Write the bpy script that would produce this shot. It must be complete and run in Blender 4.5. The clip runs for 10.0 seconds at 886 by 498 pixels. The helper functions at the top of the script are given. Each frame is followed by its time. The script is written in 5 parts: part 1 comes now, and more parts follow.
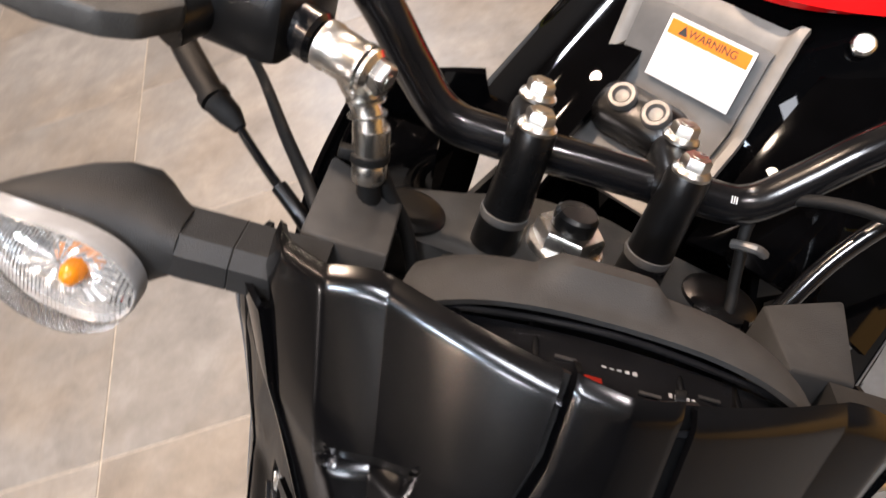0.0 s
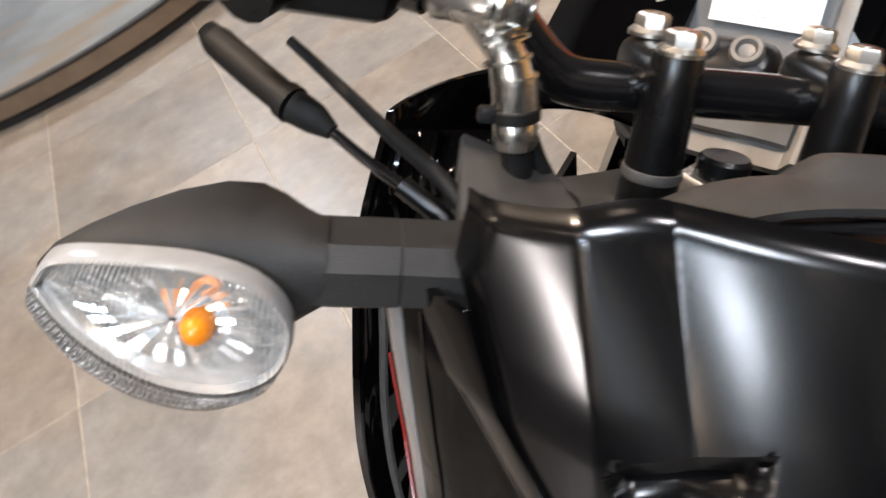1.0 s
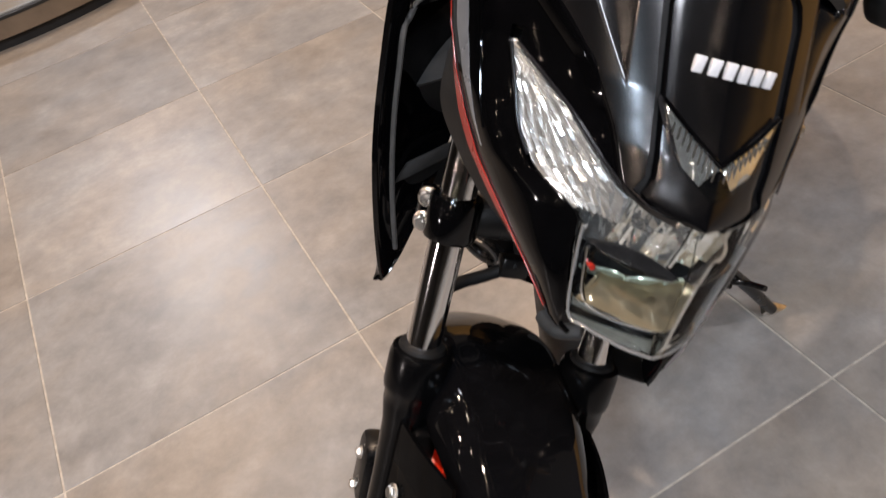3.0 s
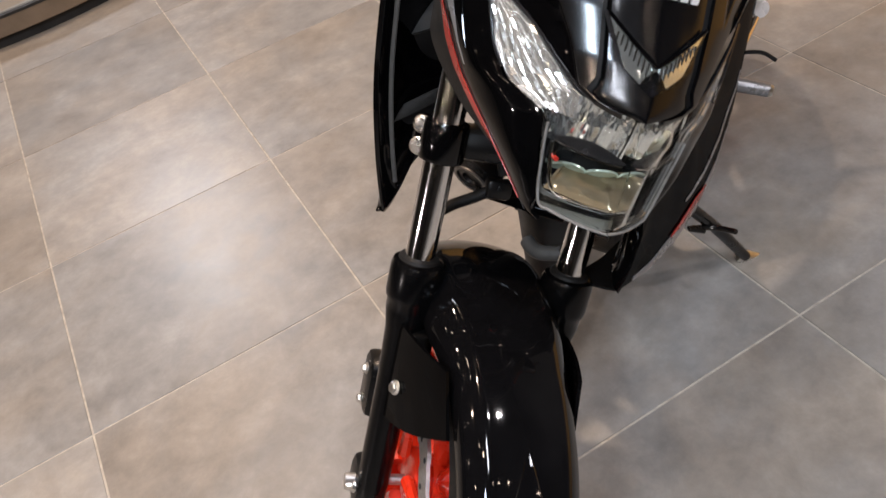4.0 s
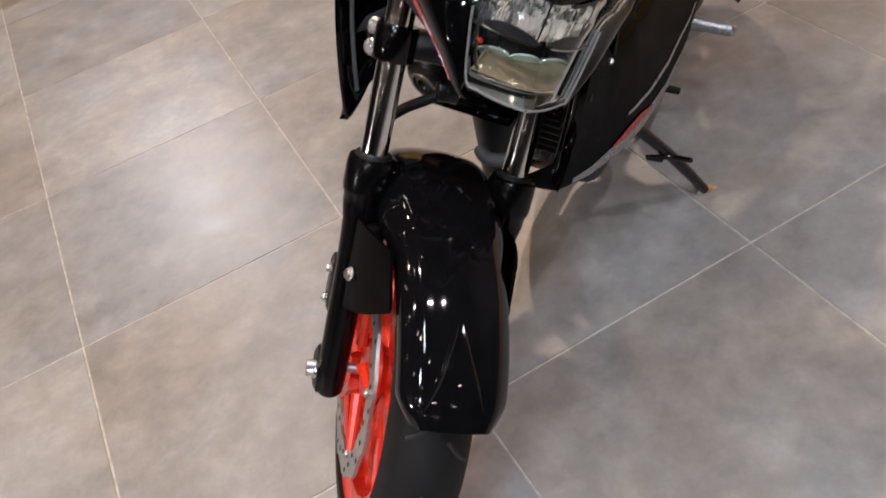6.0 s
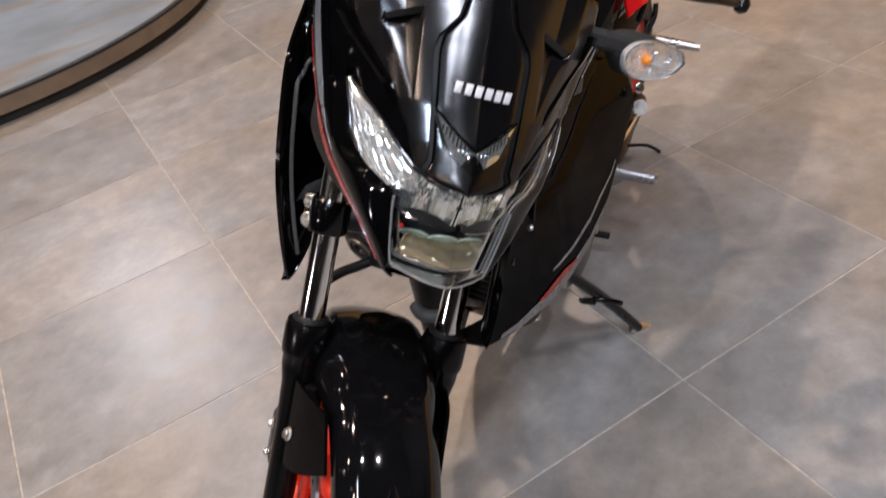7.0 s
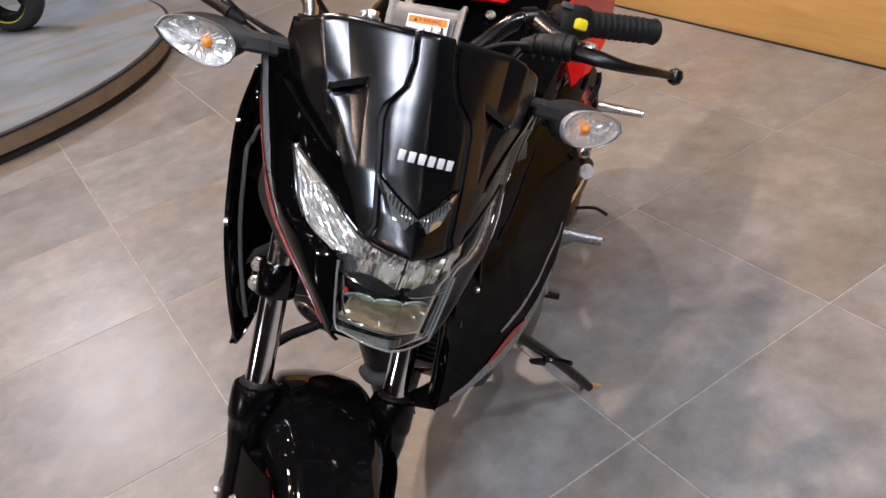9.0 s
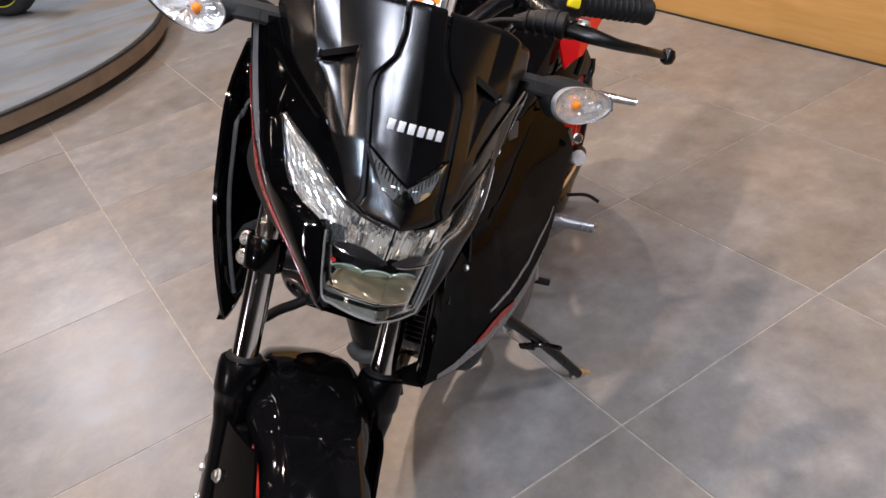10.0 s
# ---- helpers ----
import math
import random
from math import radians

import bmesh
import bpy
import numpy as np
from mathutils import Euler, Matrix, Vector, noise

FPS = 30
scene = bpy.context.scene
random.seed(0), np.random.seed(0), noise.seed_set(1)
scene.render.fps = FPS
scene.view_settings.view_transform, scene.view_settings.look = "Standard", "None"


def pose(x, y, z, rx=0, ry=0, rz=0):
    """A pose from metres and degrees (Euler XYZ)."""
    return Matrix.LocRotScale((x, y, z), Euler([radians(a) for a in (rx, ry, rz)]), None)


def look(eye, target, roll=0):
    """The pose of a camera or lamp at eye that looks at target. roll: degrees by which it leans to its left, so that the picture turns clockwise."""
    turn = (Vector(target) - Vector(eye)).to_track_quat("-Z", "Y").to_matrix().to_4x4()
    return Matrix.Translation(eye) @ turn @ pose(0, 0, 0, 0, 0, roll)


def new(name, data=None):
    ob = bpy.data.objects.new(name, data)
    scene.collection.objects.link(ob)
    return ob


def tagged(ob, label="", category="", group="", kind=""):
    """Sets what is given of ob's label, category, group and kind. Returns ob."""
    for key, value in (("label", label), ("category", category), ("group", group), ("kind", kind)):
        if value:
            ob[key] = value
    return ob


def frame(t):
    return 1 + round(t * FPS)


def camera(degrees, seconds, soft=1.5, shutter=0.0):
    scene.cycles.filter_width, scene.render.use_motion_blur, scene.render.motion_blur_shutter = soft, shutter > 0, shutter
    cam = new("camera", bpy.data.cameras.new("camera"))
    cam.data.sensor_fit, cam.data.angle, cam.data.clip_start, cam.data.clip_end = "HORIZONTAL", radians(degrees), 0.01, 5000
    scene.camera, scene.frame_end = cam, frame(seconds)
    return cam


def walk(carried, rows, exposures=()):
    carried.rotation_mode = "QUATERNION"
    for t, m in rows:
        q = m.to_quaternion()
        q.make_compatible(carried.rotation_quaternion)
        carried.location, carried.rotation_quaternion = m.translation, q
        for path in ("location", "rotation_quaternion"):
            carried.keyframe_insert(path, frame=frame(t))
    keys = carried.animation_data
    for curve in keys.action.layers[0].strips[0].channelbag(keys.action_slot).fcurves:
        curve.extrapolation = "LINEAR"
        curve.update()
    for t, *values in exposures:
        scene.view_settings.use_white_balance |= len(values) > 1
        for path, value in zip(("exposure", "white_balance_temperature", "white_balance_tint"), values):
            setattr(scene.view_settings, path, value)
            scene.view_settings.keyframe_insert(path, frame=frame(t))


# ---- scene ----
cam = camera(57.7, 10.0, shutter=0.5)
PATH = [
    (0, (0.818, -0.857, 1.206), (0.706, 0.494, -0.265), -21.2),
    (0.3, (0.804, -0.855, 1.196), (0.786, 0.569, -0.208), -23.5),
    (0.5, (0.782, -0.842, 1.179), (0.826, 0.607, -0.199), -26.5),
    (0.6, (0.764, -0.828, 1.169), (0.841, 0.619, -0.21), -28.0),
    (0.8, (0.736, -0.822, 1.157), (0.835, 0.658, -0.184), -30.1),
    (1, (0.703, -0.801, 1.146), (0.87, 0.655, -0.215), -26.9),
    (1.2, (0.684, -0.794, 1.151), (0.882, 0.601, -0.268), -24.5),
    (1.5, (0.653, -0.807, 1.151), (0.905, 0.568, -0.28), -22.8),
    (1.7, (0.625, -0.821, 1.143), (0.917, 0.549, -0.285), -21.9),
    (2, (0.577, -0.877, 1.144), (0.934, 0.472, -0.289), -19.6),
    (2.5, (0.508, -1.000, 1.148), (0.966, 0.400, -0.228), -15.4),
    (4, (0.396, -1.232, 1.172), (0.85, 0.17, -0.18), -16.5),
    (4.5, (0.393, -1.277, 1.149), (0.778, 0.098, -0.252), -17.0),
    (5, (0.384, -1.307, 1.136), (0.705, 0.039, -0.308), -18.5),
    (6.5, (0.407, -1.392, 1.165), (0.922, 0.03, -0.143), -14.5),
    (7, (0.434, -1.4, 1.215), (1.057, 0.076, 0.017), -13.4),
    (7.5, (0.44, -1.395, 1.223), (1.124, 0.091, 0.071), -12.4),
    (8, (0.442, -1.411, 1.23), (1.161, 0.08, 0.108), -12.0),
    (8.5, (0.447, -1.414, 1.222), (1.19, 0.078, 0.117), -11.6),
    (9, (0.444, -1.416, 1.224), (1.215, 0.068, 0.126), -11.0),
    (9.5, (0.441, -1.423, 1.205), (1.226, 0.059, 0.114), -10.1),
    (10, (0.439, -1.426, 1.2), (1.22, 0.045, 0.093), -9.9),
]

# ---- room light ----
EXPOSE = [(0, 0.34, 7450, 22), (0.5, 0.28, 6950, 22), (1.0, 0.26, 7150, 18), (1.5, 0.24, 7150, 18), (2.5, 0.02, 7400, 23), (4.0, 0.0, 7350, 22), (6.5, -0.06, 7050, 23), (7.5, -0.07, 6950, 24), (10, -0.07, 6900, 24)]
walk(cam, [(t, look(eye, target, roll)) for t, eye, target, roll in PATH], EXPOSE)

world = bpy.data.worlds.new("showroom_air")
scene.world = world
world.use_nodes = True
world.node_tree.nodes["Background"].inputs[0].default_value = (0.9, 0.85, 0.8, 1)
world.node_tree.nodes["Background"].inputs[1].default_value = 0.02

CEIL = 3.0


def disk_lamp(x, y, z, size, watts, colour, shape="DISK", size_y=None):
    data = bpy.data.lights.new("ceiling_lamp_light", "AREA")
    data.shape, data.size, data.energy, data.color = shape, size, watts, colour
    if size_y:
        data.size_y = size_y
    ob = new("ceiling_lamp_light", data)
    ob.matrix_world = pose(x, y, z)
    return ob


WARM, COOL = (1.0, 0.85, 0.68), (0.70, 0.85, 1.0)
# the (1.95, -1.6) spot is an added fill for the floor beside the machine
SPOTS = [(-0.45, -1.2, 7), (-1.5, 0.6, 9), (-1.5, 2.1, 14), (0.42, -0.05, 54), (0.1, 2.1, 14), (2.0, 0.7, 13), (2.3, 1.9, 46), (1.95, -1.6, 24), (-2.15, -3.25, 20)]
for x, y, watts in SPOTS:
    disk_lamp(x, y, CEIL - 0.035, 0.10, watts, WARM if x < 1 or y > 1 else (0.86, 0.93, 1.0))
PANELS = [(0.33, 4.4, 0.6, 0.6), (-0.70, -2.2, 0.24, 0.44), (-0.90, -3.42, 0.36, 0.36), (0.66, -1.95, 0.30, 0.80)]
PANEL_WATTS = (90, 66, 48, 46)
for (x, y, sx, sy), watts in zip(PANELS, PANEL_WATTS):
    disk_lamp(x, y, CEIL - 0.035, sx, watts, (0.54, 0.78, 1.0) if sx == 0.24 else COOL, "RECTANGLE", sy)

# a track spot far across the hall, aimed at the machine
TRACK = [(-7.2, -1.12, 2.45)]
for x, y, z in TRACK:
    lamp = disk_lamp(x, y, z, 0.22, 75, (0.95, 0.97, 1.0))
    lamp.matrix_world = look((x, y, z), (0.8, -0.6, 0.8))


# ---- materials ----
def material(name, base, rough=0.5, metal=0.0, var=0.15, scale=30.0, bump=0.0, bump_scale=200.0, coat=0.0,
             rough_var=0.08, stain=0.0, stain_scale=4.0, spec=0.5, island=False):
    m = bpy.data.materials.new(name)
    m.use_nodes = True
    nt = m.node_tree
    bs = nt.nodes["Principled BSDF"]
    bs.inputs["Metallic"].default_value = metal
    bs.inputs["Coat Weight"].default_value = coat
    bs.inputs["Coat Roughness"].default_value = 0.03
    bs.inputs["Specular IOR Level"].default_value = spec
    tc = nt.nodes.new("ShaderNodeTexCoord")
    n1 = nt.nodes.new("ShaderNodeTexNoise")
    n1.inputs["Scale"].default_value, n1.inputs["Detail"].default_value = scale, 6
    nt.links.new(tc.outputs["Object"], n1.inputs["Vector"])
    r1 = nt.nodes.new("ShaderNodeMapRange")
    r1.inputs["From Min"].default_value, r1.inputs["From Max"].default_value = 0.3, 0.7
    r1.inputs["To Min"].default_value, r1.inputs["To Max"].default_value = 1 - var, 1 + var
    nt.links.new(n1.outputs["Fac"], r1.inputs["Value"])
    mul = nt.nodes.new("ShaderNodeVectorMath")
    mul.operation = "SCALE"
    mul.inputs[0].default_value = base
    nt.links.new(r1.outputs["Result"], mul.inputs["Scale"])
    nt.links.new(mul.outputs["Vector"], bs.inputs["Base Color"])
    n2 = nt.nodes.new("ShaderNodeTexNoise")
    n2.inputs["Scale"].default_value, n2.inputs["Detail"].default_value = stain_scale * 4, 5
    nt.links.new(tc.outputs["Object"], n2.inputs["Vector"])
    r2 = nt.nodes.new("ShaderNodeMapRange")
    r2.inputs["From Min"].default_value, r2.inputs["From Max"].default_value = 0.3, 0.7
    r2.inputs["To Min"].default_value, r2.inputs["To Max"].default_value = max(0.02, rough - rough_var), rough + rough_var
    nt.links.new(n2.outputs["Fac"], r2.inputs["Value"])
    nt.links.new(r2.outputs["Result"], bs.inputs["Roughness"])
    if bump:
        n3 = nt.nodes.new("ShaderNodeTexNoise")
        n3.inputs["Scale"].default_value, n3.inputs["Detail"].default_value = bump_scale, 3
        nt.links.new(tc.outputs["Object"], n3.inputs["Vector"])
        bp = nt.nodes.new("ShaderNodeBump")
        bp.inputs["Strength"].default_value, bp.inputs["Distance"].default_value = bump, 0.001
        nt.links.new(n3.outputs["Fac"], bp.inputs["Height"])
        nt.links.new(bp.outputs["Normal"], bs.inputs["Normal"])
    return m


def clear_plastic(name, tint, gloss=0.35, rough=0.02, ribs=0.0, rib_scale=300.0):
    """A thin clear cover: it lets light straight through and mirrors a part of it."""
    m = bpy.data.materials.new(name)
    m.use_nodes = True
    nt = m.node_tree
    nt.nodes.remove(nt.nodes["Principled BSDF"])
    out = nt.nodes["Material Output"]
    tr = nt.nodes.new("ShaderNodeBsdfTransparent")
    tr.inputs["Color"].default_value = (*tint, 1)
    gl = nt.nodes.new("ShaderNodeBsdfGlossy")
    gl.inputs["Roughness"].default_value = rough
    lw = nt.nodes.new("ShaderNodeLayerWeight")
    lw.inputs["Blend"].default_value = gloss
    mx = nt.nodes.new("ShaderNodeMixShader")
    nt.links.new(lw.outputs["Fresnel"], mx.inputs[0])
    nt.links.new(tr.outputs[0], mx.inputs[1])
    nt.links.new(gl.outputs[0], mx.inputs[2])
    nt.links.new(mx.outputs[0], out.inputs["Surface"])
    if ribs:
        tc = nt.nodes.new("ShaderNodeTexCoord")
        wv = nt.nodes.new("ShaderNodeTexWave")
        wv.inputs["Scale"].default_value = rib_scale
        wv.inputs["Distortion"].default_value = 0.3
        nt.links.new(tc.outputs["Object"], wv.inputs["Vector"])
        bp = nt.nodes.new("ShaderNodeBump")
        bp.inputs["Strength"].default_value, bp.inputs["Distance"].default_value = ribs, 0.002
        nt.links.new(wv.outputs["Fac"], bp.inputs["Height"])
        nt.links.new(bp.outputs["Normal"], gl.inputs["Normal"])
        nt.links.new(bp.outputs["Normal"], lw.inputs["Normal"])
    return m


def tile_material():
    m = bpy.data.materials.new("stone_look_porcelain")
    m.use_nodes = True
    nt = m.node_tree
    bs = nt.nodes["Principled BSDF"]
    geo = nt.nodes.new("ShaderNodeNewGeometry")
    info = nt.nodes.new("ShaderNodeObjectInfo")
    shift = nt.nodes.new("ShaderNodeVectorMath")
    shift.operation = "SCALE"
    shift.inputs[0].default_value = (37, 19, 11)
    nt.links.new(info.outputs["Random"], shift.inputs["Scale"])
    add = nt.nodes.new("ShaderNodeVectorMath")
    nt.links.new(geo.outputs["Position"], add.inputs[0])
    nt.links.new(shift.outputs["Vector"], add.inputs[1])

    def cloud(scale, detail, rough=0.6, dist=0.0):
        n = nt.nodes.new("ShaderNodeTexNoise")
        n.inputs["Scale"].default_value, n.inputs["Detail"].default_value = scale, detail
        n.inputs["Roughness"].default_value, n.inputs["Distortion"].default_value = rough, dist
        nt.links.new(add.outputs["Vector"], n.inputs["Vector"])
        return n
    big, mid, fine = cloud(3.0, 8, 0.66, 0.25), cloud(13, 10, 0.70, 0.15), cloud(60, 4)
    ramp = nt.nodes.new("ShaderNodeValToRGB")
    ramp.color_ramp.elements[0].position, ramp.color_ramp.elements[0].color = 0.32, (0.155, 0.147, 0.140, 1)
    ramp.color_ramp.elements[1].position, ramp.color_ramp.elements[1].color = 0.69, (0.355, 0.336, 0.312, 1)
    e = ramp.color_ramp.elements.new(0.52)
    e.color = (0.250, 0.236, 0.220, 1)
    mixf = nt.nodes.new("ShaderNodeMix")
    mixf.inputs[0].default_value = 0.55
    nt.links.new(big.outputs["Fac"], mixf.inputs[2])
    nt.links.new(mid.outputs["Fac"], mixf.inputs[3])
    nt.links.new(mixf.outputs[0], ramp.inputs["Fac"])
    mr = nt.nodes.new("ShaderNodeMapRange")
    mr.inputs["To Min"].default_value, mr.inputs["To Max"].default_value = 0.92, 1.08
    nt.links.new(info.outputs["Random"], mr.inputs["Value"])
    sc = nt.nodes.new("ShaderNodeVectorMath")
    sc.operation = "SCALE"
    hue = cloud(2.1, 6, 0.62, 0.4)
    hramp = nt.nodes.new("ShaderNodeValToRGB")
    hramp.color_ramp.elements[0].position, hramp.color_ramp.elements[0].color = 0.38, (0.94, 0.97, 1.0, 1)
    hramp.color_ramp.elements[1].position, hramp.color_ramp.elements[1].color = 0.62, (1.0, 0.935, 0.86, 1)
    nt.links.new(hue.outputs["Fac"], hramp.inputs["Fac"])
    tint = nt.nodes.new("ShaderNodeVectorMath")
    tint.operation = "MULTIPLY"
    nt.links.new(ramp.outputs["Color"], tint.inputs[0])
    nt.links.new(hramp.outputs["Color"], tint.inputs[1])
    nt.links.new(tint.outputs["Vector"], sc.inputs[0])
    nt.links.new(mr.outputs["Result"], sc.inputs["Scale"])
    nt.links.new(sc.outputs["Vector"], bs.inputs["Base Color"])
    rr = nt.nodes.new("ShaderNodeMapRange")
    rr.inputs["From Min"].default_value, rr.inputs["From Max"].default_value = 0.3, 0.7
    rr.inputs["To Min"].default_value, rr.inputs["To Max"].default_value = 0.30, 0.42
    nt.links.new(mid.outputs["Fac"], rr.inputs["Value"])
    nt.links.new(rr.outputs["Result"], bs.inputs["Roughness"])
    bp = nt.nodes.new("ShaderNodeBump")
    bp.inputs["Strength"].default_value, bp.inputs["Distance"].default_value = 0.07, 0.002
    nt.links.new(fine.outputs["Fac"], bp.inputs["Height"])
    nt.links.new(bp.outputs["Normal"], bs.inputs["Normal"])
    return m


def wood_material(name, dark, light, scale=6.0, rough=0.45):
    m = bpy.data.materials.new(name)
    m.use_nodes = True
    nt = m.node_tree
    bs = nt.nodes["Principled BSDF"]
    tc = nt.nodes.new("ShaderNodeTexCoord")
    mp = nt.nodes.new("ShaderNodeMapping")
    mp.inputs["Scale"].default_value = (12, 1.2, 12)
    nt.links.new(tc.outputs["Object"], mp.inputs["Vector"])
    n = nt.nodes.new("ShaderNodeTexNoise")
    n.inputs["Scale"].default_value, n.inputs["Detail"].default_value, n.inputs["Distortion"].default_value = scale, 8, 0.5
    nt.links.new(mp.outputs["Vector"], n.inputs["Vector"])
    ramp = nt.nodes.new("ShaderNodeValToRGB")
    ramp.color_ramp.elements[0].position, ramp.color_ramp.elements[0].color = 0.35, (*dark, 1)
    ramp.color_ramp.elements[1].position, ramp.color_ramp.elements[1].color = 0.7, (*light, 1)
    nt.links.new(n.outputs["Fac"], ramp.inputs["Fac"])
    nt.links.new(ramp.outputs["Color"], bs.inputs["Base Color"])
    bs.inputs["Roughness"].default_value = rough
    bp = nt.nodes.new("ShaderNodeBump")
    bp.inputs["Strength"].default_value, bp.inputs["Distance"].default_value = 0.15, 0.002
    nt.links.new(n.outputs["Fac"], bp.inputs["Height"])
    nt.links.new(bp.outputs["Normal"], bs.inputs["Normal"])
    return m


def glow_material(name, colour, strength):
    m = bpy.data.materials.new(name)
    m.use_nodes = True
    bs = m.node_tree.nodes["Principled BSDF"]
    bs.inputs["Base Color"].default_value = (0.8, 0.8, 0.8, 1)
    bs.inputs["Emission Color"].default_value = (*colour, 1)
    bs.inputs["Emission Strength"].default_value = strength
    return m


SATIN = material("satin_black_paint", (0.0016, 0.0016, 0.0019), 0.19, 0.0, 0.2, 60, 0.0, 900, rough_var=0.02, spec=0.5)
GLOSS = material("gloss_black_paint", (0.0012, 0.0012, 0.0014), 0.045, 0.0, 0.2, 40, 0.0, rough_var=0.02, spec=0.30)
FENDERGLOSS = material("fender_gloss_black", (0.0026, 0.0026, 0.0030), 0.05, 0.0, 0.2, 40, 0.0, rough_var=0.02, spec=0.42)
# gloss black with its mirror cut, to stand in for dark surroundings reflected there
FLANK = material("gloss_black_dim_mirror", (0.0018, 0.0018, 0.0020), 0.05, 0.0, 0.2, 40, 0.0, coat=0.15, rough_var=0.02, spec=0.0)
SIGPLASTIC = material("grained_charcoal_plastic", (0.016, 0.0155, 0.015), 0.55, 0.0, 0.15, 80, 0.3, 1500, spec=0.3)
PLASTIC = material("matte_black_plastic", (0.0032, 0.0032, 0.0034), 0.52, 0.0, 0.2, 80, 0.25, 1400, spec=0.3)
DASHGREY = material("charcoal_dash_plastic", (0.034, 0.033, 0.032), 0.6, 0.0, 0.15, 80, 0.3, 1600, spec=0.25)
GREYPLASTIC = material("dark_grey_plastic", (0.070, 0.068, 0.065), 0.55, 0.0, 0.15, 80, 0.3, 1600, spec=0.3)
FORKBLACK = material("black_fork_paint", (0.0018, 0.0018, 0.0020), 0.20, 0.0, 0.2, 70, 0.0, 700, rough_var=0.03, spec=0.18)
DARKMETAL = material("black_coated_metal", (0.0026, 0.0026, 0.0028), 0.30, 0.0, 0.25, 70, 0.10, 700, spec=0.4)
CASTGREY = material("grey_cast_aluminium", (0.16, 0.155, 0.15), 0.42, 0.7, 0.2, 90, 0.25, 900)
BARPAINT = material("semi_gloss_black_bar", (0.004, 0.004, 0.0045), 0.17, 0.0, 0.2, 50, 0.03, 500, rough_var=0.04, spec=0.7)
CHROME = material("chrome", (0.72, 0.71, 0.70), 0.08, 1.0, 0.05, 40, 0.0, rough_var=0.03)
ZINC = material("zinc_plated_steel", (0.62, 0.60, 0.56), 0.30, 1.0, 0.15, 120, 0.12, 700)
STEEL = material("brushed_steel", (0.55, 0.54, 0.53), 0.42, 1.0, 0.15, 150, 0.1, 900)
RUBBER = material("black_rubber", (0.0038, 0.0038, 0.0038), 0.62, 0.0, 0.2, 90, 0.3, 900, spec=0.28)
REDRIM = material("orange_red_rim_paint", (0.72, 0.035, 0.012), 0.28, 0.0, 0.1, 30, 0.0, coat=0.3)
REDPAINT = material("red_tank_paint", (0.66, 0.010, 0.010), 0.14, 0.0, 0.08, 20, 0.0, coat=0.1, rough_var=0.03, spec=0.3)
REDLINE = material("red_decal", (0.33, 0.022, 0.014), 0.25, 0.0, 0.1, 60)
SILVERLINE = material("silver_decal", (0.26, 0.26, 0.265), 0.3, 0.4, 0.1, 60)
LOGOWHITE = material("silver_white_emblem", (0.72, 0.72, 0.73), 0.3, 0.2, 0.08, 60)
PANELGREY = material("mid_grey_panel_plastic", (0.085, 0.083, 0.081), 0.5, 0.0, 0.1, 90, 0.25, 1500)
PANELRIM = material("light_grey_panel_rim", (0.21, 0.195, 0.178), 0.45, 0.0, 0.1, 90, 0.15, 1500)
PAPER = material("white_label_film", (0.82, 0.81, 0.80), 0.35, 0.0, 0.04, 80)
ORANGE = material("orange_label_film", (0.80, 0.20, 0.015), 0.35, 0.0, 0.05, 80)
INK = material("black_ink", (0.02, 0.02, 0.02), 0.5, 0.0, 0.1, 80)
FAINTINK = material("grey_ink", (0.45, 0.45, 0.45), 0.5, 0.0, 0.1, 80)
YELLOW = material("yellow_plastic", (0.75, 0.58, 0.01), 0.4, 0.0, 0.08, 60)
AMBER = material("amber_bulb", (0.78, 0.22, 0.01), 0.2, 0.0, 0.15, 120, 0.0)
REFLECT = material("lamp_reflector", (0.94, 0.94, 0.93), 0.05, 0.90, 0.05, 150, 0.0, 160, rough_var=0.03)
FROST = material("fluted_reflector", (0.90, 0.90, 0.89), 0.15, 0.85, 0.05, 120, 0.0, 200)
DARKGLOSS = material("dark_smoked_plastic", (0.012, 0.012, 0.013), 0.12, 0.0, 0.2, 50)
LENS = clear_plastic("clear_headlamp_cover", (0.95, 0.96, 0.95), 0.12)
SIGLENS = clear_plastic("fluted_clear_lens", (0.95, 0.95, 0.94), 0.22, 0.06, 0.8, 200)
SKIRT = clear_plastic("clear_lens_skirt", (0.80, 0.80, 0.78), 0.30, 0.05)
SMOKELENS = clear_plastic("smoked_screen", (0.70, 0.70, 0.71), 0.05)
TILE = tile_material()
GROUT = material("pale_sand_grout", (0.40, 0.36, 0.305), 0.8, 0.0, 0.25, 40, 0.3, 300)
WALLPAINT = material("warm_grey_wall_paint", (0.05, 0.047, 0.044), 0.75, 0.0, 0.06, 3, 0.15, 200)
CEILPAINT = material("dark_ceiling_paint", (0.04, 0.037, 0.034), 0.8, 0.0, 0.06, 3, 0.15, 200)
WOOD = wood_material("honey_wood_veneer", (0.68, 0.37, 0.105), (0.77, 0.44, 0.15), 3.0)
CARPET = material("pale_grey_podium_carpet", (0.165, 0.19, 0.206), 0.9, 0.0, 0.30, 2.5, 0.8, 500, stain_scale=2)
